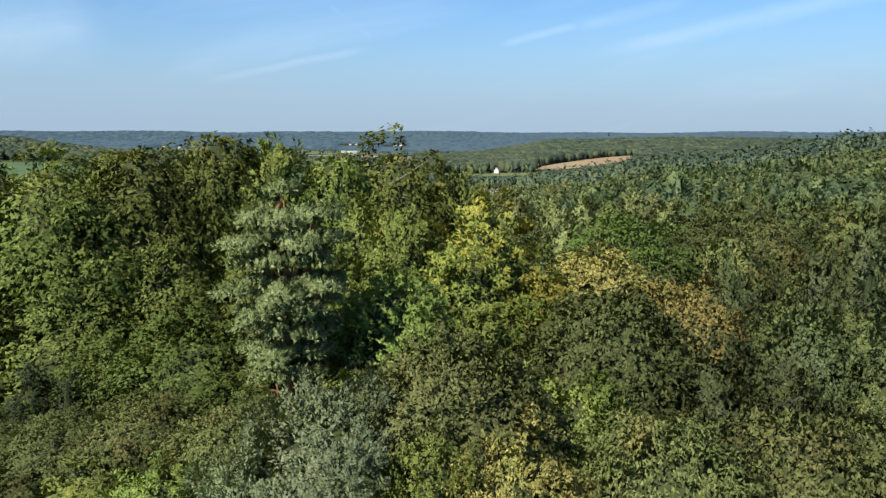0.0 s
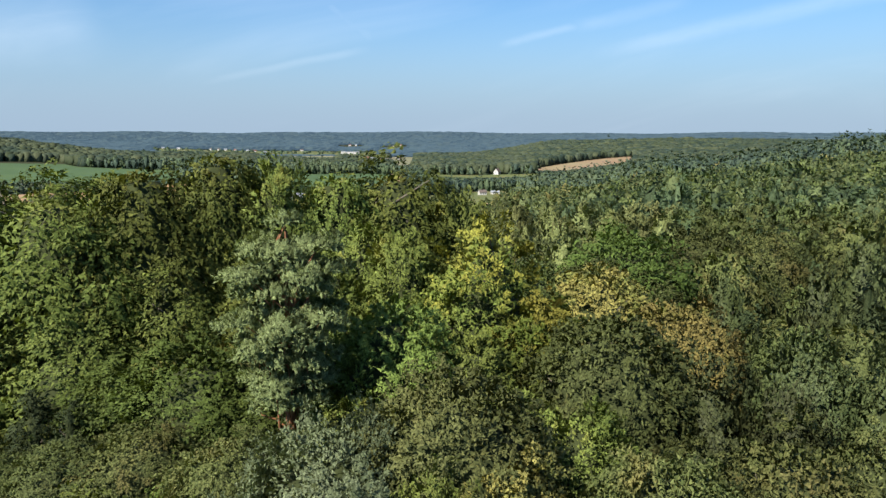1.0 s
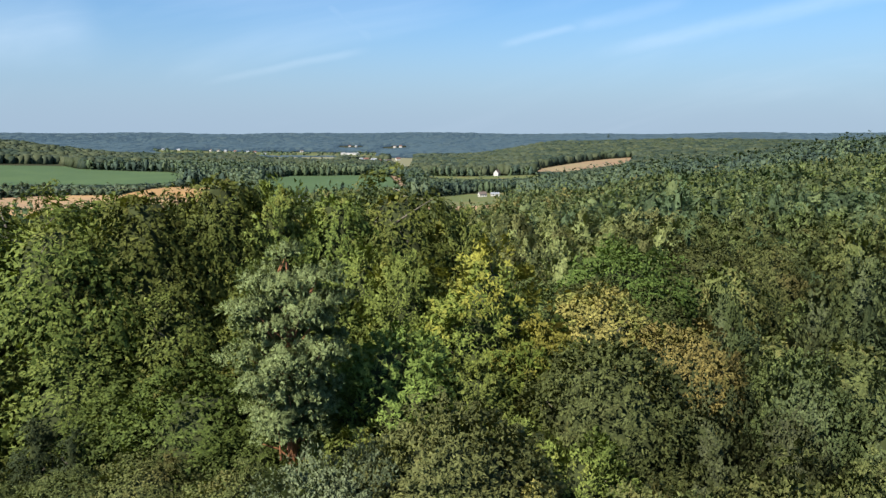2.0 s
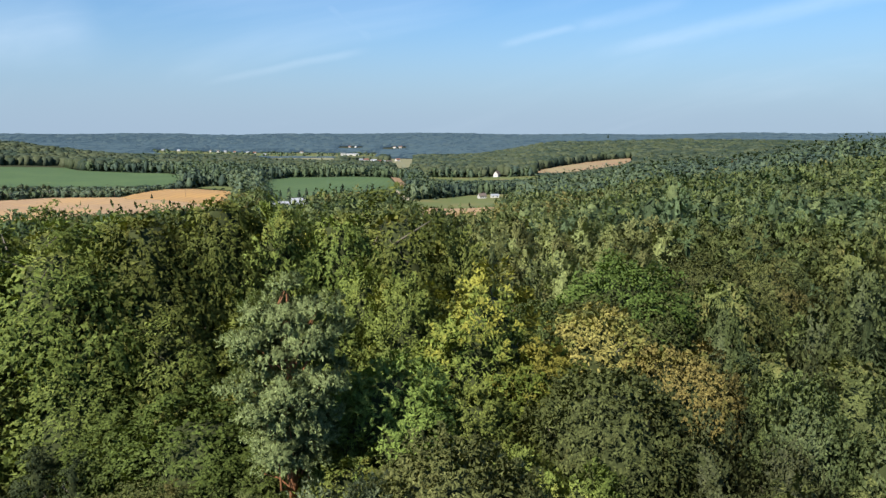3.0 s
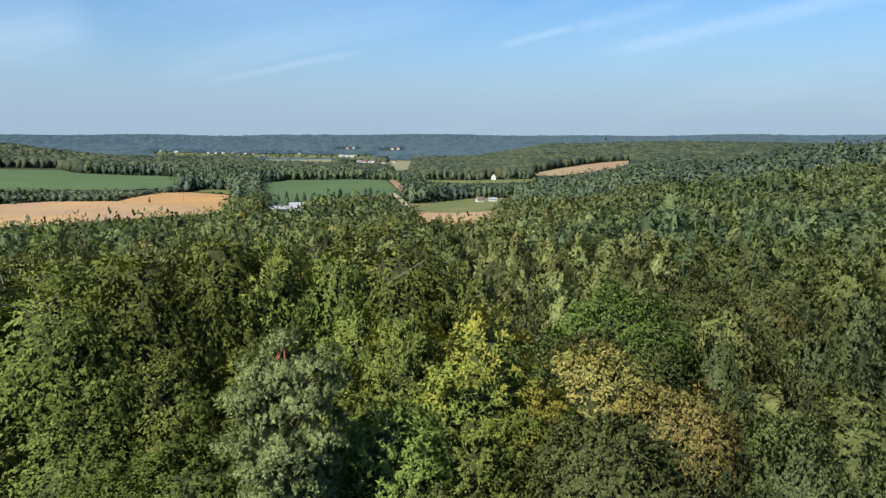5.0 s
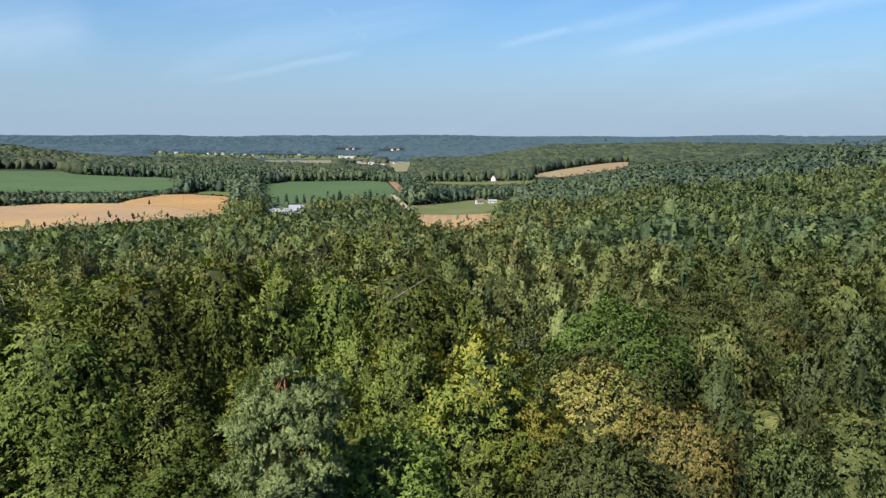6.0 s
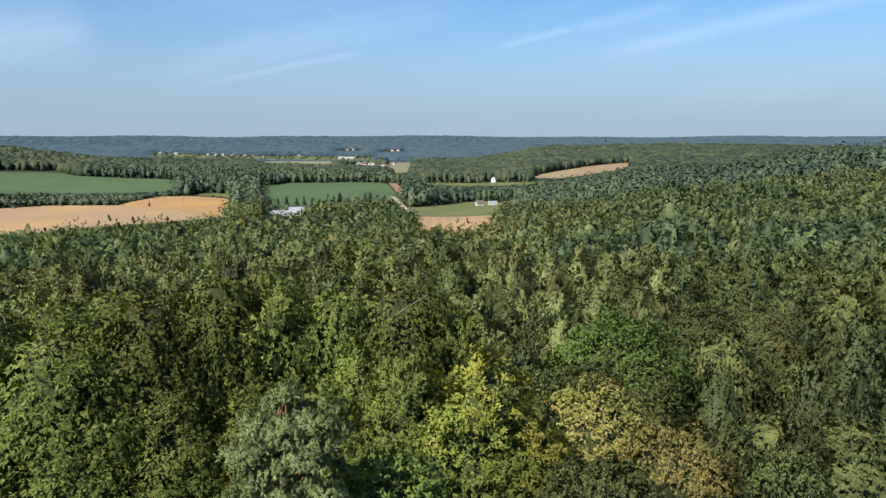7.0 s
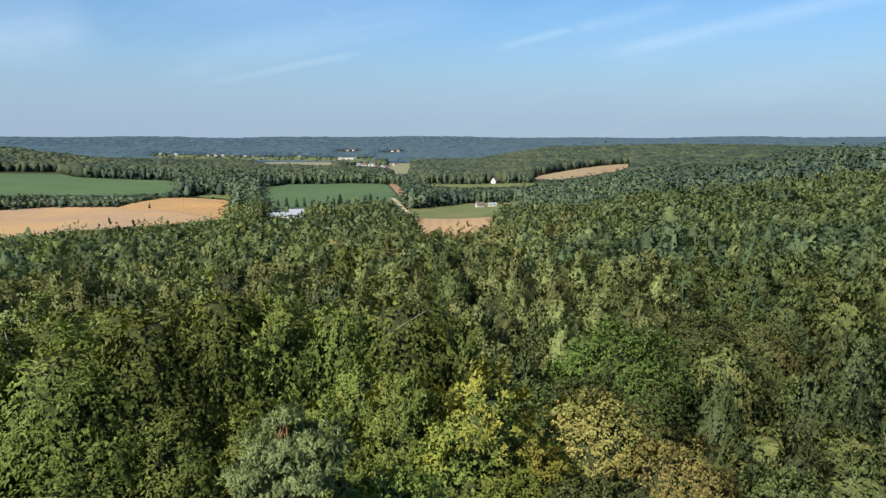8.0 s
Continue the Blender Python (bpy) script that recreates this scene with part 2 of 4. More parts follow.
def part(name, me, parent, label=""):
    ob = new(name, me)
    ob.parent = parent
    return tagged(ob, label)


def ground():
    radii = np.concatenate(([0.0], np.geomspace(12, 4900, 72)))
    turns = np.linspace(0, 2 * np.pi, 181)[:-1]
    r, a = np.meshgrid(radii[1:], turns, indexing="ij")
    x, y = r * np.sin(a), r * np.cos(a)
    verts = np.concatenate(([[0, 0, float(land(0, 0))]], np.stack([x, y, land(x, y)], -1).reshape(-1, 3)))
    k = len(turns)
    faces = []
    for i in range(len(radii) - 2):
        for j in range(k):
            p, q = 1 + i * k + j, 1 + i * k + (j + 1) % k
            faces.append((p, p + k, q + k, q))
    ob = new("ground", mesh_of("ground", verts, faces, [FLOOR], smooth=True))
    middle = new("ground", mesh_of("ground_middle", verts[:k + 1], [(0, 1 + j, 1 + (j + 1) % k) for j in range(k)], [FLOOR], smooth=True))
    middle.parent = ob
    return tagged(ob, "dark woodland floor of litter and moss", "ground", kind="structure")


ground()

FIELDS = {
    "stubble_field": (STUBBLE, "tan straw stubble field beyond the wood", ((-454, 678), (-390, 719), (-322, 715), (-308, 698), (-282, 692), (-247, 670), (-196, 617), (-181, 605), (-205, 570), (-250, 538), (-290, 503), (-325, 483))),
    "ripe_field": (RIPE, "golden straw rise at the end of the stubble", ((-322, 715), (-324, 751), (-316, 808), (-284, 818), (-236, 802), (-181, 606), (-196, 618), (-247, 671), (-282, 693), (-308, 699))),
    "green_field": (GREEN, "smooth green crop field between woods", ((-780, 1174), (-674, 1271), (-592, 1167), (-427, 1118), (-374, 1045), (-328, 857), (-389, 842), (-558, 836))),
    "clover_field": (GREEN, "green crop field above a row of conifers", ((-257, 1038), (-238, 1141), (-118, 1207), (-90, 1207), (-64, 1030), (-47, 861), (-108, 740), (-180, 724))),
    "headland": (SOIL, "bare brown strip along the green crop", ((-95, 1250), (-72, 1213), (-48, 1030), (-58, 1010), (-86, 1207))),
    "meadow": (MEADOW, "pale green meadow in the valley", ((-37, 784), (34, 935), (64, 947), (103, 921), (78, 782), (53, 710), (-24, 674))),
    "straw_field": (STUBBLE, "tan stubble field in front of the meadow", ((-24, 673), (53, 709), (40, 505), (-17, 480))),
    "ploughed_field": (SOIL, "reddish brown ploughed field on a slope", ((168, 1346), (203, 1468), (348, 1730), (431, 1792), (483, 1804), (452, 1700), (361, 1499), (227, 1334))),
    "track_verge": (MEADOW, "grassy strip beside the farm track", ((-70, 948), (-54, 940), (-26, 700), (-42, 690))),
    "corner_meadow": (MEADOW, "small green meadow above the stubble", ((-287, 830), (-282, 871), (-252, 870), (-232, 812))),
    "dry_field": (PALE, "pale dry grass field near the village", ((-662, 2525), (-404, 2652), (-309, 2136), (-504, 2112))),
    "valley_pasture": (PALE, "pale pasture along the valley floor", ((-189, 2512), (-97, 2524), (-66, 1602), (-104, 1571))),
    "village_green": (MEADOW, "open grassland round the village", ((-1080, 2700), (-230, 2700), (-262, 3130), (-1250, 3130))),
    "house_pasture": (MEADOW, "narrow meadow below the white house", ((-40, 1292), (177, 1274), (156, 1188), (-23, 1224))),
}


def inside(x, y, ring):
    """Which of the points lie in the ring."""
    x, y = np.asarray(x, float), np.asarray(y, float)
    hit = np.zeros(x.shape, bool)
    for (ax, ay), (bx, by) in zip(ring, ring[1:] + ring[:1]):
        with np.errstate(divide="ignore", invalid="ignore"):
            cross = ((ay > y) != (by > y)) & (x < (bx - ax) * (y - ay) / (by - ay if by != ay else 1e-9) + ax)
        hit ^= cross
    return hit


def field(name, mat, label, ring):
    """A sheet of farmland laid on the ground inside the ring, cut into small faces."""
    bm = bmesh.new()
    bm.faces.new([bm.verts.new((x, y, 0)) for x, y in ring])
    xs, ys = [p[0] for p in ring], [p[1] for p in ring]
    step = max(12, (max(ys) - min(ys)) / 24)
    for axis, low, high in ((0, min(xs), max(xs)), (1, min(ys), max(ys))):
        at = low + step
        while at < high:
            co, no = [0, 0, 0], [0, 0, 0]
            co[axis], no[axis] = at, 1
            bmesh.ops.bisect_plane(bm, geom=bm.verts[:] + bm.edges[:] + bm.faces[:], plane_co=co, plane_no=no)
            at += step
    for v in bm.verts:
        v.co.z = float(land(v.co.x, v.co.y)) + 0.9
    bmesh.ops.recalc_face_normals(bm, faces=bm.faces)
    if sum(f.normal.z for f in bm.faces) < 0:
        bmesh.ops.reverse_faces(bm, faces=bm.faces)
    me = bpy.data.meshes.new(name)
    bm.to_mesh(me)
    bm.free()
    me.materials.append(mat)
    tagged(new(name, me), label, "field", kind="structure")


for name, (mat, label, ring) in FIELDS.items():
    field(name, mat, label, ring)


# ---------------------------------------------------------------- trees
def unit(v):
    return v / np.maximum(np.linalg.norm(v, axis=-1, keepdims=True), 1e-9)


def tube(points, radii, sides=7):
    """A tapered limb along the points."""
    points = np.asarray(points, float)
    verts, faces = [], []
    for i, p in enumerate(points):
        t = unit(points[min(i + 1, len(points) - 1)] - points[max(i - 1, 0)])
        a = unit(np.cross(t, (0.31, 0.95, 0.08)))
        b = np.cross(t, a)
        for s in range(sides):
            w = 2 * math.pi * s / sides
            verts.append(p + radii[i] * (math.cos(w) * a + math.sin(w) * b))
    for i in range(len(points) - 1):
        for s in range(sides):
            q = (s + 1) % sides
            faces.append((i * sides + s, i * sides + q, (i + 1) * sides + q, (i + 1) * sides + s))
    return np.array(verts), np.array(faces)


def join(pieces):
    verts, faces, at = [], [], 0
    for v, f in pieces:
        verts.append(v)
        faces.append(f + at)
        at += len(v)
    return np.concatenate(verts), np.concatenate(faces)


PROFILE = {
    "round": lambda u: np.sqrt(np.clip(1 - (2 * u - 0.9) ** 2 / 1.3, 0.02, 1)),
    "egg": lambda u: np.clip(1 - u ** 4.0, 0.0, 1) ** 0.68 * (0.78 + 0.22 * np.sin(np.pi * np.clip(1.5 * u, 0, 1))),
    "plume": lambda u: np.clip(1 - u ** 2.8, 0.0, 1) ** 0.72 * (0.8 + 0.2 * np.sin(np.pi * np.clip(1.4 * u, 0, 1))),
    "dome": lambda u: np.clip(1 - u ** 4.0, 0.0, 1) ** 0.62,
    "cone": lambda u: np.clip(1.04 - u, 0.03, 1),
}


def foliage(rng, start, axis, up, reach, count, length, width, slim=0.5, sag=0.2, hang=0.3, roof=0.25, tilt=0.45, thick=0.07, face=None):
    """Leaves on twigs: one flat, tapering spray for each start, bent down by its own weight."""
    k = len(start)
    side = np.cross(axis, up)
    q = rng.uniform(0, 1, (k, count)) ** 0.75
    s = rng.uniform(-1, 1, (k, count))
    w = slim * reach[:, None] * (np.sqrt(q) * (1 - q ** 3) + 0.08)
    A, U, S = axis[:, None, :], up[:, None, :], side[:, None, :]
    p = start[:, None, :] + A * (q * reach[:, None])[..., None] + S * (s * w)[..., None] + U * (rng.normal(0, thick, (k, count)) * reach[:, None] - roof * s * s * w)[..., None]
    p[..., 2] -= sag * reach[:, None] * q ** 2
    normal = unit(U + S * (0.6 * s)[..., None] + A * (0.4 * q)[..., None] + rng.normal(0, tilt, p.shape))
    t = A * 0.8 + S * (0.9 * s)[..., None] + rng.normal(0, 0.35, p.shape)
    t[..., 2] -= hang + 1.2 * sag * q
    t = unit(t - normal * np.sum(t * normal, -1, keepdims=True))
    c = np.cross(normal, t)
    if face is not None:   # the upper side of a leaf turns outwards
        c = np.where(np.sum(normal * face[:, None, :], -1, keepdims=True) < 0, -c, c)
    ln = (length * rng.uniform(0.6, 1.4, (k, count)))[..., None]
    wd = (width * rng.uniform(0.7, 1.3, (k, count)))[..., None]
    corners = np.stack([p + t * ln * 0.6, p - t * ln * 0.4 + c * wd * 0.5, p - t * ln * 0.4 - c * wd * 0.5], 2)
    return corners.reshape(-1, 3), p.reshape(-1, 3), normal.reshape(-1, 3)


def crown(rng, low, high, wide, shape, boughs, sprays, leaves, length, width, rise=0.3, sag=0.2, hang=0.3, fan=0.6, slim=0.45, reach=1.2, deep=0.3, ragged=0.14, outward=1.0, inset=1.0, tilt=0.45, level=1.0, rows=12, cols=16, even=0.55, proud=-0.1, form=0.35, cover=1.7, knobs=0.0, solid=0.085):
    """One crown: boughs all over the envelope, each a fan of leafy sprays, round a denser core."""
    tall = high - low
    grid = np.linspace(0, 1, 301)
    girth = wide * PROFILE[shape](grid)
    strip = 0.5 * (girth[1:] + girth[:-1]) * np.hypot(np.diff(girth), tall / 300)
    share = np.concatenate([[0], np.cumsum(strip)])
    cell = math.sqrt(2 * share[-1] / boughs)
    grow = math.sqrt(cover * 4 * math.pi * share[-1] / (boughs * sprays * leaves * length * width))   # leaves enough to cover the crown
    length, width = length * grow, width * grow
    share = share / share[-1]
    slope = np.clip(np.gradient(girth, tall / 300), -5, 0.6)
    ph = rng.uniform(0, 6.28, 4)

    def plain(u, a):
        rim = 1 + ragged * (0.6 * np.sin(2 * a + ph[0] + 3 * u) + 0.5 * np.sin(3 * a + ph[1] - 5 * u) + 0.4 * np.sin(5 * a + ph[2] + 9 * u))
        r = np.interp(u, grid, girth) * rim
        out = np.stack([np.cos(a), np.sin(a), np.zeros(len(a))], -1)
        n = unit(out - np.array([0, 0, 1.0]) * np.interp(u, grid, slope)[:, None])
        p = out * r[:, None]
        p[:, 2] = low + tall * u
        return p, n, out

    i = np.arange(boughs)
    u = np.interp((i + rng.uniform(0, 1, boughs)) / boughs, share, grid)
    P, n, out = plain(u, i * 2.39996 + rng.uniform(-0.6, 0.6, boughs))
    big = cell * rng.uniform(0.7, 1.4, boughs)
    P = P + n * (cell * (rng.normal(0, deep, boughs) + proud))[:, None]
    P[:, 2] += rng.normal(0, 0.3 * cell, boughs)
    k = np.repeat(i, sprays)
    e = unit(np.cross(n, (0.03, 0.02, 1.0)))
    f = np.cross(n, e)
    far, th = np.sqrt(rng.uniform(0, 1, len(k))), rng.uniform(0, 6.283, len(k))
    off = e[k] * np.cos(th)[:, None] + f[k] * np.sin(th)[:, None]
    start = P[k] + off * (0.8 * far * big[k])[:, None] - n[k] * (big[k] * (0.05 + 0.5 * far ** 2))[:, None]
    axis = unit(out[k] * outward * 0.45 + n[k] * 0.2 + np.array([0, 0, 1.0]) * (rise + 0.3 * np.clip((u[k] - 0.8) / 0.2, 0, 1))[:, None] + off * (fan * far)[:, None] + rng.normal(0, 0.25, start.shape))
    up = np.array([0, 0, 0.4 * level]) + n[k] + rng.normal(0, 0.25, start.shape)
    up = unit(up - axis * np.sum(up * axis, -1, keepdims=True))
    v, p, normal = foliage(rng, start, axis, up, reach * big[k] * rng.uniform(0.7, 1.3, len(k)), leaves, length, width, slim, sag, hang, tilt=tilt, face=n[k])
    k = np.repeat(k, leaves)
    normal = np.where(np.sum(normal * n[k], -1, keepdims=True) < 0, -normal, normal)
    lobe = unit(p - (P - n * big[:, None])[k])
    soft = unit((1 - even) * normal + even * lobe + form * n[k])

    # leaves inside the crown, and the core of it
    m = len(p) // 5
    inner, ni, _ = plain(np.interp(rng.uniform(0, 1, m), share, grid), rng.uniform(0, 6.283, m))
    inner = inner - ni * (max(1.1 * cell * inset, 0.06 * high) * rng.uniform(0.1, 1.0, m))[:, None]
    axis = unit(ni + rng.normal(0, 0.6, ni.shape))
    up = unit(np.cross(axis, rng.normal(0, 1, ni.shape)))
    vi, _, nn = foliage(rng, inner, axis, up, np.full(m, length), 1, length * 1.2, width * 1.4, face=ni)
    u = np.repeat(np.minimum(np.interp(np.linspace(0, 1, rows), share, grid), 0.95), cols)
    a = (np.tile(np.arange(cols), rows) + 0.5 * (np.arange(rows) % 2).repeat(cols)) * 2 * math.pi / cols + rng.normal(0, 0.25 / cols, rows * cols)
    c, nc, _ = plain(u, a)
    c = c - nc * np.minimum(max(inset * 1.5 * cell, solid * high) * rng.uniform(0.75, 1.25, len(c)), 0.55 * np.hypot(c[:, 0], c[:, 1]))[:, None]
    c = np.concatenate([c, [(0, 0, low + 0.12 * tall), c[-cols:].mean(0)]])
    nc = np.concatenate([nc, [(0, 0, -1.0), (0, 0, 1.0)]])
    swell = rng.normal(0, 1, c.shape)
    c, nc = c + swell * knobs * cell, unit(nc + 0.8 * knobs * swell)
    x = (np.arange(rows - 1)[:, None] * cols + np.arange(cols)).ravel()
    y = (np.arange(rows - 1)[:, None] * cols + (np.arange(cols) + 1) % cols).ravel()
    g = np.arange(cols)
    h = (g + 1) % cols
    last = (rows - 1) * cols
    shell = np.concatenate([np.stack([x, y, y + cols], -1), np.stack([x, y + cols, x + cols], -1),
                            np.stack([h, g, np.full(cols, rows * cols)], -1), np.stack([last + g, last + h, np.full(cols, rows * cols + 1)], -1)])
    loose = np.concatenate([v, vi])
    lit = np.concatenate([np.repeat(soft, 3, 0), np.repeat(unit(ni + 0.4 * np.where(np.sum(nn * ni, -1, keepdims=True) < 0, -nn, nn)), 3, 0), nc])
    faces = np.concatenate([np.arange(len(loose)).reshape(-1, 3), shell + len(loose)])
    return np.concatenate([loose, c]), faces, P - n * (0.3 * cell), lit


SPECIES = {   # crown base as part of the height, width as part of the height, shape, boughs, sprays to a bough, and how they sit
    "beech": dict(base=0.3, wide=0.24, shape="egg", boughs=64, sprays=11, length=0.29, width=0.17, rise=-0.55, sag=0.35, hang=0.5, fan=0.5, slim=0.32, reach=1.35, deep=0.5, ragged=0.2),
    "hornbeam": dict(base=0.32, wide=0.26, shape="egg", boughs=80, sprays=10, length=0.25, width=0.15, rise=0.9, sag=0.2, hang=0.1, fan=0.9, slim=0.32, reach=1.35, deep=0.4, ragged=0.16),
    "yellow": dict(base=0.32, wide=0.23, shape="egg", boughs=60, sprays=11, length=0.26, width=0.15, rise=0.8, sag=0.3, hang=0.1, fan=0.9, slim=0.34, reach=1.5, deep=0.5, ragged=0.2),
    "maple": dict(base=0.34, wide=0.32, shape="dome", boughs=70, sprays=9, length=0.27, width=0.19, rise=0.05, sag=0.3, hang=0.2, fan=0.6, slim=0.6, reach=1.4, deep=0.45, ragged=0.22, level=1.6),
    "golden": dict(base=0.42, wide=0.3, shape="dome", boughs=110, sprays=9, length=0.22, width=0.15, rise=0.2, sag=0.25, hang=0.3, fan=0.8, slim=0.5, reach=1.1, deep=0.3, ragged=0.1, tilt=0.6),
    "birch": dict(base=0.42, wide=0.3, shape="dome", boughs=80, sprays=10, length=0.22, width=0.14, rise=-0.25, sag=0.45, hang=0.5, fan=0.8, slim=0.34, reach=1.4, deep=0.4, ragged=0.16, tilt=0.6),
    "silver": dict(base=0.3, wide=0.26, shape="plume", boughs=80, sprays=9, length=0.24, width=0.16, rise=1, sag=0.2, hang=0.2, fan=0.6, slim=0.3, reach=1.5, deep=0.35, ragged=0.16, outward=0.5),
    "lime": dict(base=0.42, wide=0.32, shape="dome", boughs=130, sprays=9, length=0.21, width=0.14, rise=0.4, sag=0.2, hang=0.2, fan=0.8, slim=0.45, reach=1.1, deep=0.22, ragged=0.08, tilt=0.6),
    "rust": dict(base=0.36, wide=0.3, shape="dome", boughs=80, sprays=9, length=0.25, width=0.16, fan=0.8, ragged=0.12),
    "olive": dict(base=0.42, wide=0.32, shape="dome", boughs=130, sprays=9, length=0.21, width=0.14, rise=0.3, sag=0.25, hang=0.3, fan=0.8, slim=0.42, reach=1.15, deep=0.25, ragged=0.1, tilt=0.55),
    "willow": dict(base=0.36, wide=0.28, shape="dome", boughs=80, sprays=9, length=0.22, width=0.13, rise=0.7, sag=0.1, hang=-0.2, fan=0.9, slim=0.42, reach=1.3, deep=0.45, ragged=0.2, tilt=0.7),
    "aspen": dict(base=0.3, wide=0.25, shape="egg", boughs=90, sprays=9, length=0.24, width=0.15, rise=1.7, sag=0.0, hang=-0.3, fan=0.5, slim=0.24, reach=1.5, deep=0.35, ragged=0.16, outward=0.4, tilt=0.7),
    "spruce": dict(base=0.05, wide=0.2, shape="cone", boughs=90, sprays=8, length=0.3, width=0.12, rise=-0.15, sag=0.25, hang=0.3, fan=0.5, slim=0.4, reach=1.5, deep=0.35, ragged=0.14, level=1.6),
}
WORDS = {
    "beech": "tall beech with drooping olive-green sprays", "hornbeam": "green hornbeam with upswept fan-shaped boughs",
    "yellow": "hornbeam turning yellow in its upper crown", "maple": "bright green maple with broad layered leaves",
    "golden": "rounded birch with straw-gold autumn leaves", "birch": "birch with dry olive and tan leaves",
    "silver": "slender grey-green silver birch in the wood", "lime": "domed lime tree with fine grey-green leaves", "rust": "rust-brown broadleaf tree alone among green ones",
    "olive": "dense dark olive broadleaf tree with domed crown", "willow": "silvery grey-green goat willow with pale twigs",
    "aspen": "grey-green aspen with upright leafy shoots", "pine": "tall Scots pine with orange bark and blue-green needles",
    "spruce": "young dark green spruce with layered branches",
}


def trunk_mesh(rng, height, bark, lean=0.02, thick=0.011, top=0.72):
    pts, rad, x, y = [], [], 0.0, 0.0
    for k in range(9):
        f = k / 8
        x += rng.normal(0, lean) * height / 8
        y += rng.normal(0, lean) * height / 8
        pts.append((x, y, -0.6 + f * (height * top + 0.6)))
        rad.append(height * thick * (1.25 - f) ** 1.1 + 0.02)
    v, f = tube(pts, rad, 8)
    return v, f, np.array(pts)


def limbs_mesh(rng, pts, ends, height, thick=0.0035, sides=5):
    """Limbs from the trunk out to the boughs."""
    pieces = []
    for e in ends:
        z = max(e[2] - 0.12 * height - 0.25 * np.hypot(e[0], e[1]), 0.1 * height)
        k = np.clip(np.interp(z, pts[:, 2], np.arange(len(pts))), 0, len(pts) - 1)
        s = np.array([np.interp(k, np.arange(len(pts)), pts[:, c]) for c in range(3)])
        mid = (s + e) / 2 + rng.normal(0, 0.03 * height, 3) * (1, 1, 0.4)
        r = height * thick * rng.uniform(0.8, 1.4)
        pieces.append(tube([s, (s + mid) / 2 + (0, 0, 0.01 * height), mid, (mid + e) / 2, e], [r * 1.5, r * 1.2, r, r * 0.7, r * 0.3], sides))
    return join(pieces)


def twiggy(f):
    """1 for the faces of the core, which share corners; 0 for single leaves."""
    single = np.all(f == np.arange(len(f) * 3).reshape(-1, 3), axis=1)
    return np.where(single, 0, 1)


def assemble(kind, rng, height, v, f, centre, soft, limb_count, sides, detail):
    ob = tagged(new(kind + "_tree"), WORDS[kind], "tree")
    tv, tf, pts = trunk_mesh(rng, height, BARK["grey"])
    ends = centre[rng.permutation(len(centre))[:limb_count]]
    tv, tf = join([(tv, tf), limbs_mesh(rng, pts, ends, height, sides=sides)])
    part("trunk", mesh_of(kind + "_trunk", tv, tf, [BARK["grey"]], smooth=True), ob)
    # near crowns get the core darkened in colour, further ones keep it leaf-coloured
    part("crown", mesh_of(kind + "_crown", v, f, [LEAF[kind], SHADE_CORE] if detail >= 1 else [LEAF[kind]], twiggy(f) if detail >= 1 else None, normals=soft), ob)
    return ob


def tree(kind, seed, height=18.0, detail=1.0, limb_count=22):
    """One tree standing at the origin: trunk, limbs and crown."""
    rng = np.random.default_rng(seed)
    s = dict(SPECIES[kind])
    base, wide, shape, boughs = (s.pop(k) for k in ("base", "wide", "shape", "boughs"))
    sprays = s.pop("sprays")
    fine = kind in ("lime", "olive", "golden", "birch", "willow")      # small leaves, many of them
    if detail > 1:      # nearest to the eye
        leaves = 34000 if fine else 26000
    elif detail == 1:
        leaves = 24000 if fine else 18000
    elif detail > 0.3:
        leaves, boughs, sprays = 4400, int(boughs * 0.7), 7
    elif detail > 0.2:
        leaves, boughs, sprays = 4200, int(boughs * 0.55), 6
    else:
        leaves, boughs, sprays = 2800, int(boughs * 0.42), 5
    if fine and detail >= 1:
        s.update(form=0.8, even=0.5)
    if detail < 1:      # further off a crown reads as one rounded mass
        s.update(form=0.9, even=0.7, inset=0.5, solid=0.03, cover=1.15, tilt=0.35, knobs=0.15, deep=0.25)
    rows, cols = (14, 18) if detail >= 1 else (8, 11)
    v, f, centre, soft = crown(rng, height * base, height * 0.93, height * wide, shape, boughs, sprays, max(leaves // (boughs * sprays), 5), rows=rows, cols=cols, **s)
    return assemble(kind, rng, height, v, f, centre, soft, limb_count, 5, detail)


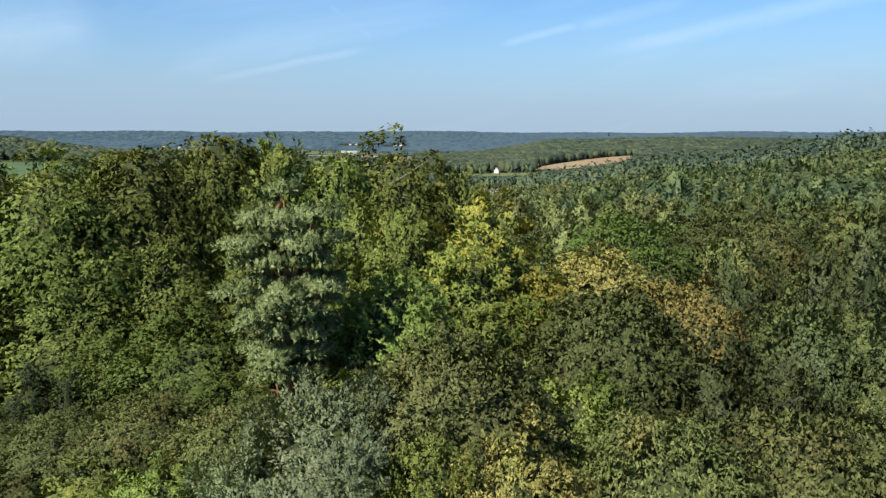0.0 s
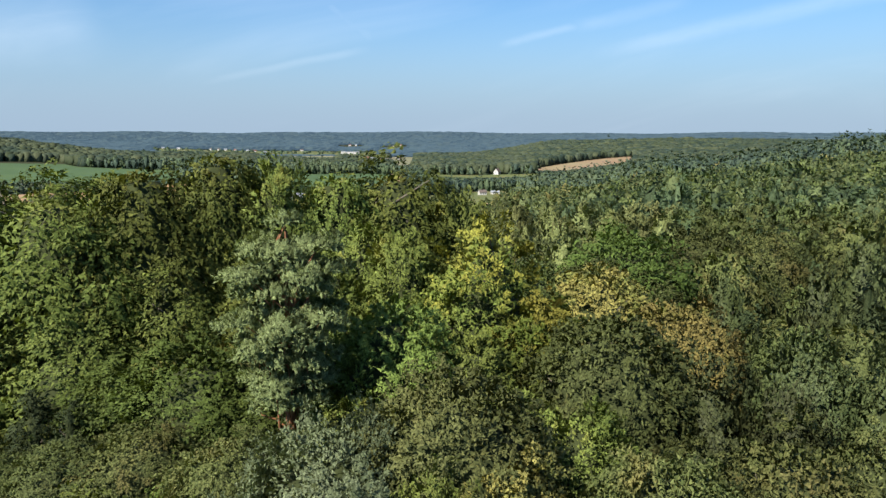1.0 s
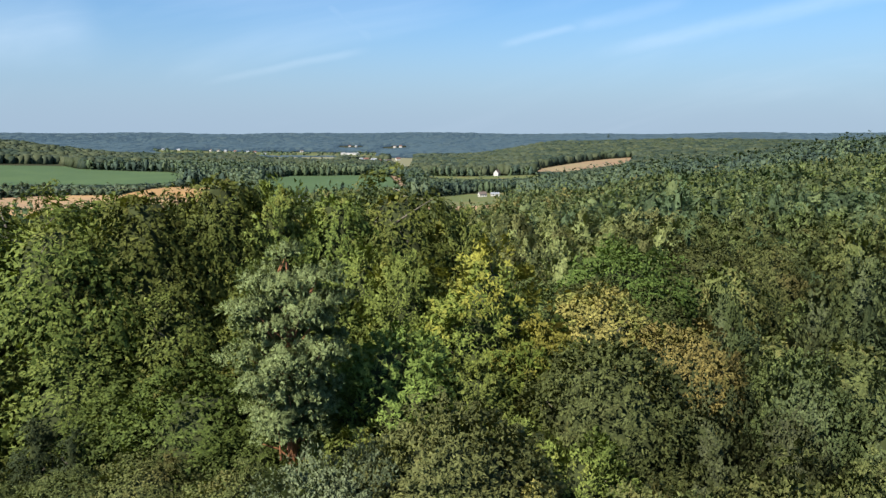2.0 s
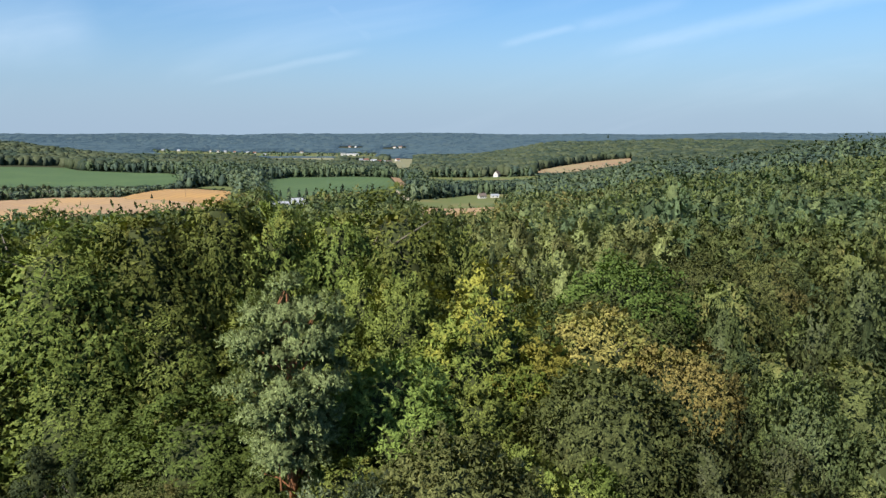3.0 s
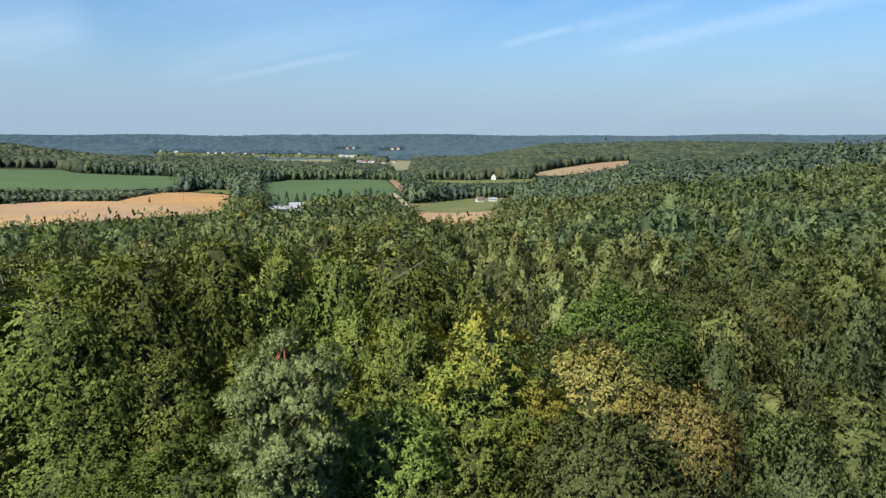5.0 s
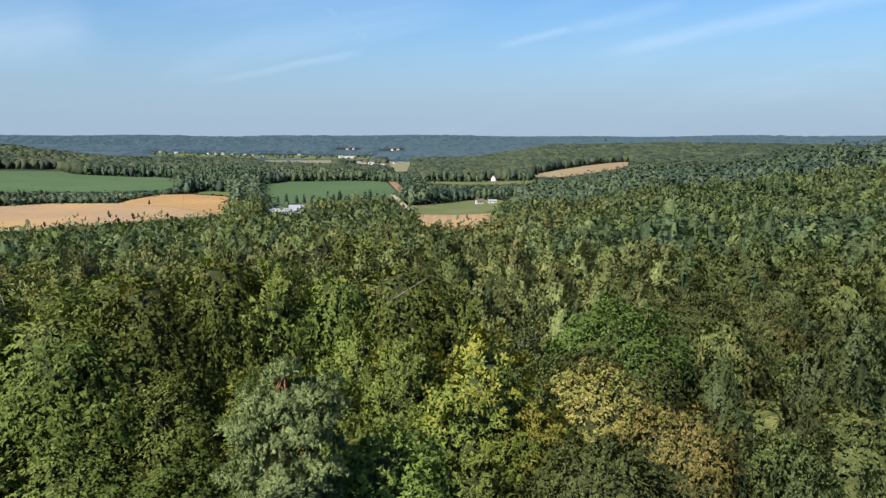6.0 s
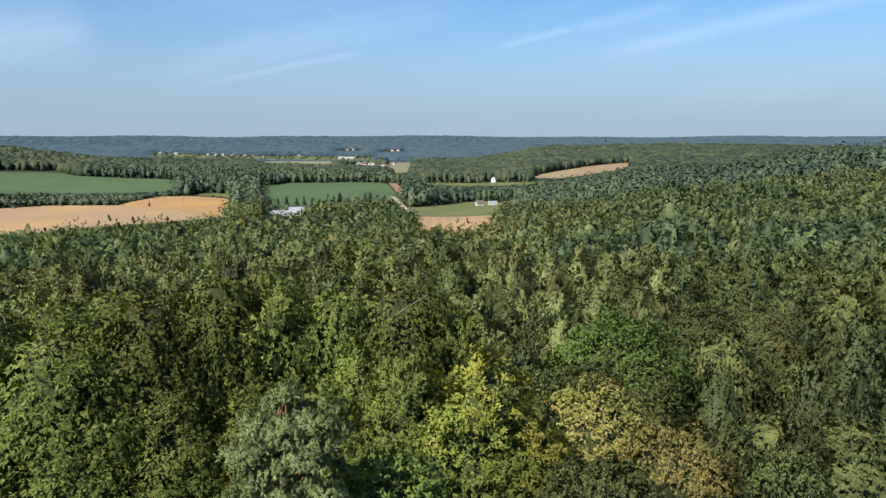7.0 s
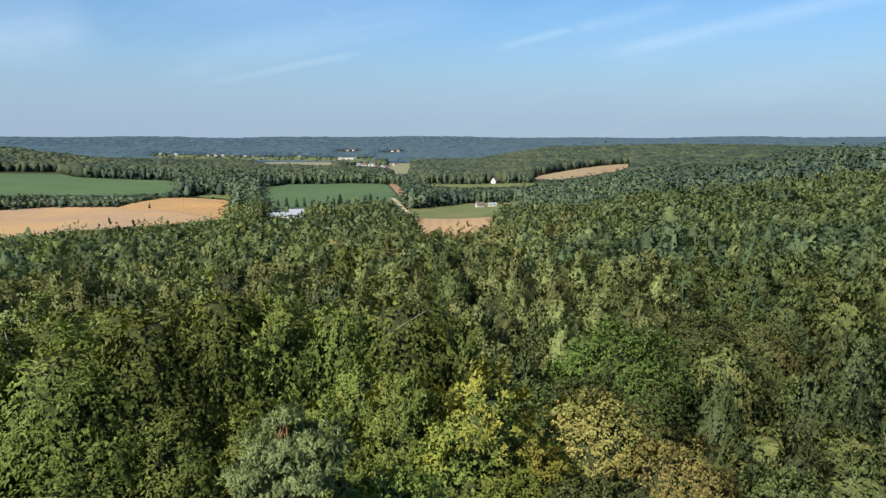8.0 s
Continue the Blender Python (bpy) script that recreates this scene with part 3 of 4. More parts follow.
def pine(seed, height=24.6):
    """A Scots pine: bare orange trunk, crooked limbs in loose tiers, each carrying pads of upright needle tufts."""
    rng = np.random.default_rng(seed)
    ob = tagged(new("pine_tree"), WORDS["pine"], "tree")
    tv, tf, pts = trunk_mesh(rng, height, BARK["red"], 0.012, 0.015, 0.93)
    tiers = 9
    verts, lit, ends = [], [], []
    for i in range(tiers):
        u = i / (tiers - 1)
        env = height * 0.158 * float(np.interp(u, (0, 0.12, 0.3, 0.45, 0.62, 0.8, 0.92, 1.0), (0.66, 0.72, 0.74, 1.0, 0.82, 0.98, 0.66, 0.16)))
        limbs = 7 if u < 0.95 else 3
        turn = rng.uniform(0, 6.28)
        for j in range(limbs):
            a = turn + 6.283 * j / limbs + rng.uniform(-0.35, 0.35)
            r = rng.uniform(0.85, 1.35) * (1 - 0.3 * u ** 3)
            out = max(env * rng.uniform(0.8, 1.12) - 0.7 * r, 0.0)
            way = np.array([math.cos(a), math.sin(a), 0.0])
            for part_way, rr in ((1.0, r), (0.55, r * 0.75)):
                e = way * out * part_way + np.array([0, 0, height * (0.535 + 0.425 * u) + rng.normal(0, 0.16) - 0.12 * out * part_way])
                if part_way == 1.0:
                    ends.append(e * (0.8, 0.8, 1) - (0, 0, 0.25))
                if part_way < 1 and (out < 1.2 or rng.uniform() < 0.25):
                    continue
                count = int(44 * rr)
                far, th = np.sqrt(rng.uniform(0, 1, count)), rng.uniform(0, 6.283, count)
                off = np.stack([np.cos(th), np.sin(th), np.zeros(count)], -1)
                start = e + off * (far * rr)[:, None] * (1, 1, 1) + np.stack([0 * far, 0 * far, 0.34 * rr * (1 - far ** 2) - 0.1], -1)
                axis = unit(np.array([0, 0, 0.9]) + off * (1.1 * far)[:, None] + way * 0.35 + rng.normal(0, 0.3, start.shape))
                up = unit(way + off * 0.6 + (0, 0, 0.5) + rng.normal(0, 0.4, start.shape))
                up = unit(up - axis * np.sum(up * axis, -1, keepdims=True))
                v, p, nrm = foliage(rng, start, axis, up, rng.uniform(0.3, 0.55, count), 24, 0.24, 0.07, 0.45, 0.0, -0.35, 0.1, 0.6, 0.14, face=unit(way + off + (0, 0, 0.6)))
                verts.append(v)
                lobe = unit(p - e + (0, 0, 0.5 * rr))
                lit.append(np.repeat(unit(lobe * 0.75 + 0.35 * np.where(np.sum(lobe * nrm, -1, keepdims=True) < 0, -nrm, nrm)), 3, 0))
                # the woody, shaded underside of the pad
                v, p, nrm = foliage(rng, start - (0, 0, 0.1), unit(off + (0, 0, 0.2)), unit(rng.normal(0, 0.2, start.shape) + (0, 0, 1)), np.full(count, 0.4), 3, 0.3, 0.16, 0.6)
                verts.append(v)
                lit.append(np.repeat(nrm, 3, 0))
    v = np.concatenate(verts)
    tv, tf = join([(tv, tf), limbs_mesh(rng, pts, ends, height, 0.0022)])
    part("trunk", mesh_of("pine_trunk", tv, tf, [BARK["red"]], smooth=True), ob)
    part("crown", mesh_of("pine_crown", v, np.arange(len(v)).reshape(-1, 3), [LEAF["pine"]], normals=np.concatenate(lit)), ob)
    return ob


# The trees round the clearing that stand out singly: kind, variant, x, y, height of the top, half width of the crown.
NEAR = (
    ("beech", 0, -30.5, 55.0, 25.8, 6.0), ("beech", 1, -24.2, 58.0, 28.0, 5.6), ("beech", 0, -38.0, 58.0, 26.4, 6.0), ("beech", 1, -19.5, 61.5, 29.2, 5.0),
    ("hornbeam", 0, -15.2, 63.0, 27.2, 4.4), ("beech", 0, -4.4, 66.5, 27.6, 6.2), ("beech", 1, -9.8, 64.5, 27.2, 4.6), ("beech", 1, -27.0, 51.5, 18.5, 5.0),
    ("beech", 0, -20.5, 54.5, 19.0, 4.6), ("beech", 1, -34.0, 50.0, 16.5, 5.0), ("hornbeam", 1, -14.5, 56.0, 19.0, 4.4), ("beech", 0, -44.0, 62.0, 26.4, 5.6),
    ("pine", 0, -9.3, 41.5, 24.6, 4.0),
    ("yellow", 0, 3.4, 55.0, 22.4, 4.6), ("hornbeam", 0, -3.2, 57.0, 21.4, 3.8), ("hornbeam", 1, -3.6, 46.0, 18.5, 4.2), ("yellow", 1, 7.2, 53.0, 17.0, 3.4),
    ("maple", 0, -16.6, 46.0, 14.8, 4.4), ("hornbeam", 0, 2.0, 48.0, 15.5, 4.0), ("hornbeam", 1, -7.0, 49.0, 15.5, 3.8), ("maple", 1, -12.0, 44.5, 12.5, 3.4),
    ("golden", 0, 13.4, 62.5, 17.7, 5.2), ("golden", 1, 19.2, 57.0, 16.0, 4.4), ("olive", 0, 11.2, 47.0, 17.4, 4.9),
    ("lime", 1, 0.3, 34.5, 17.5, 4.6), ("willow", 0, -5.2, 32.0, 16.0, 3.4), ("golden", 0, 3.0, 30.2, 14.2, 3.6),
    ("birch", 0, 10.6, 30.8, 15.4, 3.9), ("birch", 1, 17.4, 32.8, 15.2, 4.2), ("aspen", 0, 17.0, 44.5, 13.9, 3.6), ("aspen", 1, 24.8, 46.5, 15.0, 4.0),
    ("aspen", 0, 29.5, 44.5, 14.4, 3.8), ("aspen", 1, 21.5, 42.0, 13.2, 3.2), ("hornbeam", 1, 7.8, 38.6, 14.2, 3.4), ("hornbeam", 0, -0.4, 29.3, 14.6, 2.6),
    ("hornbeam", 0, 4.5, 42.0, 13.5, 3.6), ("birch", 0, -17.6, 39.0, 12.4, 3.4), ("birch", 1, -11.0, 35.6, 13.6, 3.0), ("spruce", 0, -26.6, 44.0, 13.6, 2.5),
    ("spruce", 1, -23.6, 42.8, 12.8, 2.3), ("spruce", 0, 24.0, 54.5, 12.6, 2.8), ("spruce", 1, 27.4, 60.5, 14.4, 3.2), ("olive", 1, 28.6, 56.0, 13.8, 3.6),
    ("olive", 0, -21.5, 38.5, 11.5, 3.2), ("hornbeam", 0, -14.0, 33.0, 11.0, 3.0), ("willow", 1, -9.0, 30.5, 12.0, 2.6), ("birch", 0, -27.0, 38.5, 10.8, 3.2),
    ("birch", 1, 13.8, 36.8, 12.0, 3.2), ("olive", 1, 19.5, 37.5, 12.0, 3.4), ("birch", 1, 25.0, 38.5, 12.8, 3.6), ("maple", 1, 21.9, 85.5, 17.6, 6.2),
    ("olive", 0, 24.0, 82.0, 14.0, 4.5), ("olive", 1, 35.5, 96.0, 16.6, 5.4), ("birch", 1, 44.0, 96.0, 16.2, 4.6), ("olive", 1, 14.5, 71.0, 16.5, 4.6),
    ("yellow", 1, -12.5, 68.5, 23.0, 4.0), ("beech", 1, -28.5, 62.5, 27.6, 4.8), ("beech", 0, -36.0, 65.0, 26.2, 5.0), ("hornbeam", 1, -9.0, 56.5, 19.5, 3.8), ("hornbeam", 0, -6.6, 60.0, 22.0, 3.8),
    ("hornbeam", 0, -6.2, 41.5, 13.5, 3.4), ("maple", 0, -20.8, 47.0, 13.6, 3.8), ("hornbeam", 0, 1.5, 66.5, 24.0, 4.0), ("olive", 0, 8.0, 66.0, 17.6, 4.4), ("beech", 0, -30.0, 66.0, 24.0, 5.4),
)

PROTO_H = 18.0
protos = {}


def planted(kind, variant, x, y, top, half, rng, near=1.0):
    """Copies a tree to its place, scaled to its height and spread."""
    key = (kind, variant, near)
    if key not in protos:
        protos[key] = pine(5) if kind == "pine" else tree(kind, 11 + 7 * variant + 101 * len(protos), PROTO_H, near, 14 if near >= 1 else 5)
        protos[key]["spare"] = 1
    src = protos[key]
    z = float(land(x, y))
    full = (top - z)
    if kind == "pine":
        sz = full / 24.6
        sx = half / 4.2
    else:
        sz = full / PROTO_H
        sx = half / (PROTO_H * SPECIES[kind]["wide"] * 0.98)
    m = Matrix.LocRotScale((x, y, z), Euler((0, 0, rng.uniform(0, 6.28))), (sx, sx, sz))
    if src.get("spare"):
        del src["spare"]
        src.matrix_basis = m
        return src
    made = copy_thing(src, Matrix.Identity(4))
    made.matrix_basis = m
    return made


rng = np.random.default_rng(3)
taken = [(x, y, half) for _, _, x, y, _, half in NEAR]
for row in NEAR:
    kind, variant, x, y, top, half = row
    half *= 1.0 if kind in ("pine", "spruce") else 1.18
    tagged(planted(kind, variant, x, y, top, half, rng, 1.25 if y < 40 else 1.0), group="trees round the clearing")


def spots(low, high, pitch, seed, left=-0.66, right=0.66):
    """Jittered places between two distances, inside a wedge ahead."""
    g = np.random.default_rng(seed)
    span = high * 1.05
    xs = np.arange(-span, span, pitch)
    ys = np.arange(0, span, pitch)
    x, y = np.meshgrid(xs, ys)
    x = x + (np.arange(len(ys)) % 2)[:, None] * pitch / 2 + g.uniform(-0.36, 0.36, x.shape) * pitch
    y = y + g.uniform(-0.36, 0.36, y.shape) * pitch
    x, y = x.ravel(), y.ravel()
    d, a = np.hypot(x, y), np.arctan2(x, y)
    keep = (d > low) & (d <= high) & (a > left) & (a < right)
    return x[keep], y[keep]


def wooded(x, y, margin=3.0):
    """Where trees may stand: outside all fields and off the buildings."""
    free = np.ones(len(x), bool)
    for _, _, ring in FIELDS.values():
        for dx, dy in ((0, 0), (margin, 0), (-margin, 0), (0, margin), (0, -margin)):
            free &= ~inside(x + dx, y + dy, ring)
    for bx, by, r in CLEAR:
        free &= np.hypot(x - bx, y - by) > r
    return free


def tallness(x, y):
    """Trees on the near side of a field are scrub, rising with the distance from it."""
    f = np.ones(len(x))
    d = np.hypot(x, y)
    shade = 26.0 * d / (27.0 - land(x, y))
    for _, _, ring in FIELDS.values():
        for k in (0.9, 0.75, 0.6, 0.45, 0.3, 0.15, 0.05):
            e = 1 + k * shade / d
            f = np.where(inside(x * e, y * e, ring), np.minimum(f, max(k, 0.16)), f)
    for bx, by, r in CLEAR:   # low growth before the buildings too
        dist = np.hypot(bx, by)
        u = (x * bx + y * by) / dist
        lane = (np.abs(x * by - y * bx) / dist < r) & (u < dist)
        low = np.clip((dist - u) * (31.0 - land(x, y)) / (20.0 * dist), 0.14, 1.0)
        f = np.where(lane, np.minimum(f, low), f)
    return f


CLEAR = ((-134, 626, 18), (99, 1304, 20), (45, 868, 12), (-373, 2828, 90), (-250, 2209, 40), (-211, 2166, 40), (-182, 2063, 40), (-147, 1984, 40), (-1190, 3072, 60), (-1001, 3120, 70), (-932, 3096, 60), (-821, 3041, 60), (-697, 2828, 60), (-609, 3119, 60), (-474, 3686, 80), (-232, 3528, 80))

# Younger trees that fill the gaps between them.
fx, fy = spots(24, 74, 4.8, 21)
for x, y in zip(fx, fy):
    if y > 58 and x < 4 or any(math.hypot(x - a, y - b) < 0.62 * r + 1.3 for a, b, r in taken):
        continue
    taken.append((x, y, 2.2))
    side = x / max(y, 1)
    kind = rng.choice(("hornbeam", "spruce", "olive", "birch", "spruce")) if side < 0.1 else rng.choice(("olive", "birch", "olive", "aspen", "spruce"))
    tall = rng.uniform(7.0, 11.5) + (3.5 if y > 50 else 0)
    top = min(float(land(x, y)) + tall, 27 - 0.24 * math.hypot(x, y) + 6)
    tagged(planted(str(kind), int(rng.integers(2)), x, y, top, rng.uniform(2.8, 3.8), rng, 0.5), group="young trees in the gaps")

# The wood behind, tree by tree.
mx, my = spots(74, 190, 7.4, 22)
order = np.argsort(np.hypot(mx, my))
single = 0
REST = []
for x, y in zip(mx[order], my[order]):
    if any(math.hypot(x - a, y - b) < 0.7 * r + 2.2 for a, b, r in taken[:62]):
        continue
    g = float(noise.noise(Vector((x / 40, y / 40, 0.3))))
    kinds = ("silver", "silver", "aspen", "silver", "birch", "silver") if g > -0.2 else ("hornbeam", "olive", "silver", "aspen", "birch", "spruce")
    if x / y > 0.33:
        kinds = ("olive", "olive", "aspen", "spruce", "birch")
    kind = str(rng.choice(kinds))
    top = float(land(x, y)) + rng.normal(19.0, 2.3)
    half = rng.uniform(3.4, 5.2)
    if rng.uniform() < 0.12:
        continue
    if single < 300:
        single += 1
        tagged(planted(kind, int(rng.integers(2)), x, y, top, half, rng, 0.25 if single < 110 else 0.17), group="trees of the wood")
    else:
        REST.append((x, y, top, half))


tagged(planted("rust", 0, 396, 969, float(land(396, 969)) + 20, 6.5, rng, 0.17), group="trees of the wood")


# ---------------------------------------------------------------- far woods
def far_template(seed, boughs, sprays, leaves, length, width, shape="egg", base=0.12, rows=5, cols=6, rise=0.9, wide=0.2, slim=0.4, deep=0.25, cover=0.35):
    """A light tree of unit height for woods that stay far off."""
    g = np.random.default_rng(seed)
    v, f, _, soft = crown(g, base, 0.93, wide, shape, boughs, sprays, leaves, length, width, rise=rise, sag=0.1, hang=0.0, slim=slim, rows=rows, cols=cols,
                          inset=0.3, solid=0.0, deep=deep, ragged=0.2, even=0.75, form=0.9, tilt=0.35, cover=cover, knobs=0.18)
    return v, f, soft


def lump_template(seed, sides=6, wide=0.24, rings=2):
    """A closed, knobbly crown of unit height."""
    g = np.random.default_rng(seed)
    verts = []
    for i in range(rings):
        u = i / (rings - 1)
        r = wide * (1.05, 0.8)[i]
        for s in range(sides):
            a = 2 * math.pi * (s + 0.5 * (i % 2)) / sides
            k = r * g.uniform(0.7, 1.3)
            verts.append((k * math.cos(a), k * math.sin(a), 0.12 + 0.8 * u ** 0.8 + g.uniform(-0.07, 0.05)))
    verts.append((g.uniform(-0.06, 0.06), g.uniform(-0.06, 0.06), 0.98))
    tris = []
    for i in range(rings - 1):
        for s in range(sides):
            p, q = i * sides + s, i * sides + (s + 1) % sides
            tris += [(p, q, q + sides), (p, q + sides, p + sides)]
    for s in range(sides):
        tris.append(((rings - 1) * sides + s, (rings - 1) * sides + (s + 1) % sides, rings * sides))
    v = np.array(verts)
    return v, np.array(tris), unit((v - (0, 0, 0.35)) * (3.5, 3.5, 1.2))


def stand(name, label, x, y, z, high, half, templates, mats, weights, seed, smooth=False):
    """A stand of many trees joined into one mesh."""
    g = np.random.default_rng(seed)
    pick = g.integers(0, len(templates), len(x))
    kinds = len(weights)
    each = len(mats) // kinds
    # stands of one kind of tree: a slow change of the mixture from place to place
    drift = np.array([noise.noise(Vector((a / 70, b / 70, 0.5))) + 0.5 * noise.noise(Vector((a / 23, b / 23, 4.5))) for a, b in zip(x, y)])
    pick_at = np.clip(0.5 + 0.75 * drift + 0.25 * np.clip((x / np.maximum(y, 1) - 0.22) / 0.25, 0, 1) + g.normal(0, 0.22, len(x)), 0, 0.999)
    mat = np.searchsorted(np.cumsum(weights)[:-1], pick_at) * each + (g.integers(0, each, len(x)) if each > 1 else 0)
    turn = g.uniform(0, 6.28, len(x))
    V, Fc, I, N, at = [], [], [], [], 0
    for k, (tv, tf, tn) in enumerate(templates):
        sel = np.nonzero(pick == k)[0]
        if not len(sel):
            continue
        c, s = np.cos(turn[sel])[:, None], np.sin(turn[sel])[:, None]
        w = (1.35 * half[sel] / 0.2)[:, None]
        px = (tv[:, 0] * c - tv[:, 1] * s) * w + x[sel][:, None]
        py = (tv[:, 0] * s + tv[:, 1] * c) * w + y[sel][:, None]
        pz = tv[:, 2] * high[sel][:, None] + z[sel][:, None]
        V.append(np.stack([px, py, pz], -1).reshape(-1, 3))
        N.append(np.stack([tn[:, 0] * c - tn[:, 1] * s, tn[:, 0] * s + tn[:, 1] * c, np.broadcast_to(tn[:, 2], px.shape)], -1).reshape(-1, 3))
        Fc.append((tf[None] + (np.arange(len(sel)) * len(tv))[:, None, None]).reshape(-1, 3) + at)
        I.append(np.repeat(mat[sel], len(tf)))
        at += len(sel) * len(tv)
    ob = new(name, mesh_of(name, np.concatenate(V), np.concatenate(Fc), mats, np.concatenate(I), smooth, np.concatenate(N)))
    return tagged(ob, label, "woodland", kind="stuff")


TONES = (0.8, 1.0, 1.2)


def toned(name, base, other, **how):
    """One kind of leaf in three tones, for single trees darker or paler than the rest."""
    return [leaf_material(name, [c * k for c in base], [c * k for c in other], **how) for k in TONES]


NEARER = dict(spread=0.16, grain=2.2, contrast=1.2, through_part=0.3)
FAR = (   # palest first
    toned("far_turning_leaves", (0.174, 0.170, 0.063), (0.214, 0.189, 0.071), **NEARER)
    + toned("far_birch_leaves", (0.136, 0.165, 0.063), (0.177, 0.201, 0.079), **NEARER)
    + toned("far_aspen_leaves", (0.114, 0.146, 0.063), (0.146, 0.177, 0.076), **NEARER)
    + toned("far_hornbeam_leaves", (0.105, 0.141, 0.048), (0.139, 0.174, 0.057), **NEARER)
    + toned("far_conifer_needles", (0.079, 0.114, 0.057), (0.098, 0.139, 0.069), **NEARER))
# Leaves across the valley, with the haze mixed into their colour: bluer than FAR.
HAZE_TINTED = [
    leaf_material("hazed_birch_leaves", (0.094, 0.125, 0.068), (0.119, 0.144, 0.080), spread=0.18, grain=0.9, contrast=1.0),
    leaf_material("hazed_aspen_leaves", (0.075, 0.107, 0.068), (0.100, 0.131, 0.083), spread=0.18, grain=0.9, contrast=1.0),
    leaf_material("hazed_oak_leaves", (0.073, 0.103, 0.055), (0.090, 0.119, 0.062), spread=0.18, grain=0.9, contrast=1.0),
    leaf_material("hazed_conifer_needles", (0.048, 0.075, 0.055), (0.060, 0.088, 0.062), spread=0.18, grain=0.9, contrast=1.0),
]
near_set = [far_template(30 + k, 18, 3, 6, 0.05, 0.036, ("plume", "egg", "egg", "dome", "egg")[k], 0.12, 8, 10, (0.9, 0.5, 0.8, 0.3, 0.6)[k]) for k in range(5)]
mid_set = [far_template(40 + k, 9, 3, 3, 0.05, 0.036, ("plume", "egg", "dome", "egg")[k], 0.1, 4, 8, 0.4, cover=0.25) for k in range(4)]
lump_set = [far_template(50 + k, 5, 2, 2, 0.05, 0.04, ("dome", "round", "egg", "dome", "round")[k], 0.05, 3, 7, 0.2, cover=0.1) for k in range(5)]
wide_set = [lump_template(60 + k, 5, 0.22) for k in range(6)]
ridge_set = [(v, f, unit((v - (0, 0, 0.2)) * (0.8, 0.8, 2.5))) for v, f, _ in wide_set]
MIXED = (0.03, 0.34, 0.3, 0.2, 0.13)

sx, sy = spots(190, 330, 7.0, 23)
sx, sy = np.concatenate([sx, [r[0] for r in REST]]), np.concatenate([sy, [r[1] for r in REST]])
ok = wooded(sx, sy)
sx, sy = sx[ok], sy[ok]
stand("wood_slope", "mixed green wood of birch, aspen and hornbeam", sx, sy, land(sx, sy), rng.normal(18.5, 2.2, len(sx)) * tallness(sx, sy), rng.uniform(2.7, 4.3, len(sx)), near_set, FAR, MIXED, 1)
sx, sy = spots(330, 620, 7.4, 24)
ok = wooded(sx, sy)
sx, sy = sx[ok], sy[ok]
stand("wood_valley_side", "grey-green mixed wood running down to fields", sx, sy, land(sx, sy), rng.normal(17.5, 2.0, len(sx)) * tallness(sx, sy), rng.uniform(2.8, 4.5, len(sx)), mid_set, FAR, MIXED, 2)
sx, sy = spots(620, 1300, 9.4, 25, -0.62, 0.6)
ok = wooded(sx, sy)
sx, sy = sx[ok], sy[ok]
stand("wood_valley", "dark green belts of wood between fields", sx, sy, land(sx, sy), rng.normal(17, 2.2, len(sx)) * tallness(sx, sy), rng.uniform(3.6, 6.0, len(sx)), lump_set, HAZE_TINTED, (0.27, 0.28, 0.2, 0.25), 3)
for low, high, pitch, half, name, label in (
        (1300, 1750, 10.0, 5.4, "wood_across_valley", "grey-green woods on the slopes across the valley"),
        (1750, 2500, 15.5, 8.4, "wood_far", "wide dark green woods beyond the valley")):
    sx, sy = spots(low, high, pitch, 26 + low, -0.6, 0.58)
    ok = wooded(sx, sy, 6)
    sx, sy = sx[ok], sy[ok]
    stand(name, label, sx, sy, land(sx, sy), rng.normal(18, 1.6, len(sx)) * tallness(sx, sy), rng.uniform(0.8, 1.2, len(sx)) * half, wide_set, HAZE_TINTED, (0.3, 0.28, 0.2, 0.22), 4, True)
# Far ridge: haze painted as bluish leaf colour plus a faint blue emission.
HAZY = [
    leaf_material("hazy_conifers", (0.028, 0.045, 0.04), (0.034, 0.05, 0.044), spread=0.06, grain=0.02, contrast=0.5, tree_spread=0.0, haze_glow=(0.043, 0.071, 0.1)),
    leaf_material("hazy_broadleaves", (0.034, 0.05, 0.04), (0.042, 0.056, 0.044), spread=0.06, grain=0.02, contrast=0.5, tree_spread=0.0, haze_glow=(0.043, 0.071, 0.1)),
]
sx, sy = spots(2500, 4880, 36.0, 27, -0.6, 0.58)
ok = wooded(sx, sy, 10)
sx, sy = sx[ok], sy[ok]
stand("backdrop_forest", "forest on the far ridge with blue haze in its colour", sx, sy, land(sx, sy), rng.normal(19, 1.5, len(sx)) * tallness(sx, sy), rng.uniform(17, 25, len(sx)), ridge_set, HAZY, (0.6, 0.4), 5, True)


sx, sy = spots(2650, 3400, 38.0, 41, -0.42, -0.05)
ok = inside(sx, sy, FIELDS["village_green"][2]) & (rng.uniform(0, 1, len(sx)) < 0.5)
for bx, by, r in CLEAR:
    ok &= np.hypot(sx - bx, sy - by) > 0.5 * r
sx, sy = sx[ok], sy[ok]
stand("village_trees", "scattered dark garden trees between village houses", sx, sy, land(sx, sy), rng.uniform(6, 11, len(sx)), rng.uniform(5, 10, len(sx)), lump_set, HAZE_TINTED, (0.2, 0.3, 0.3, 0.2), 6)


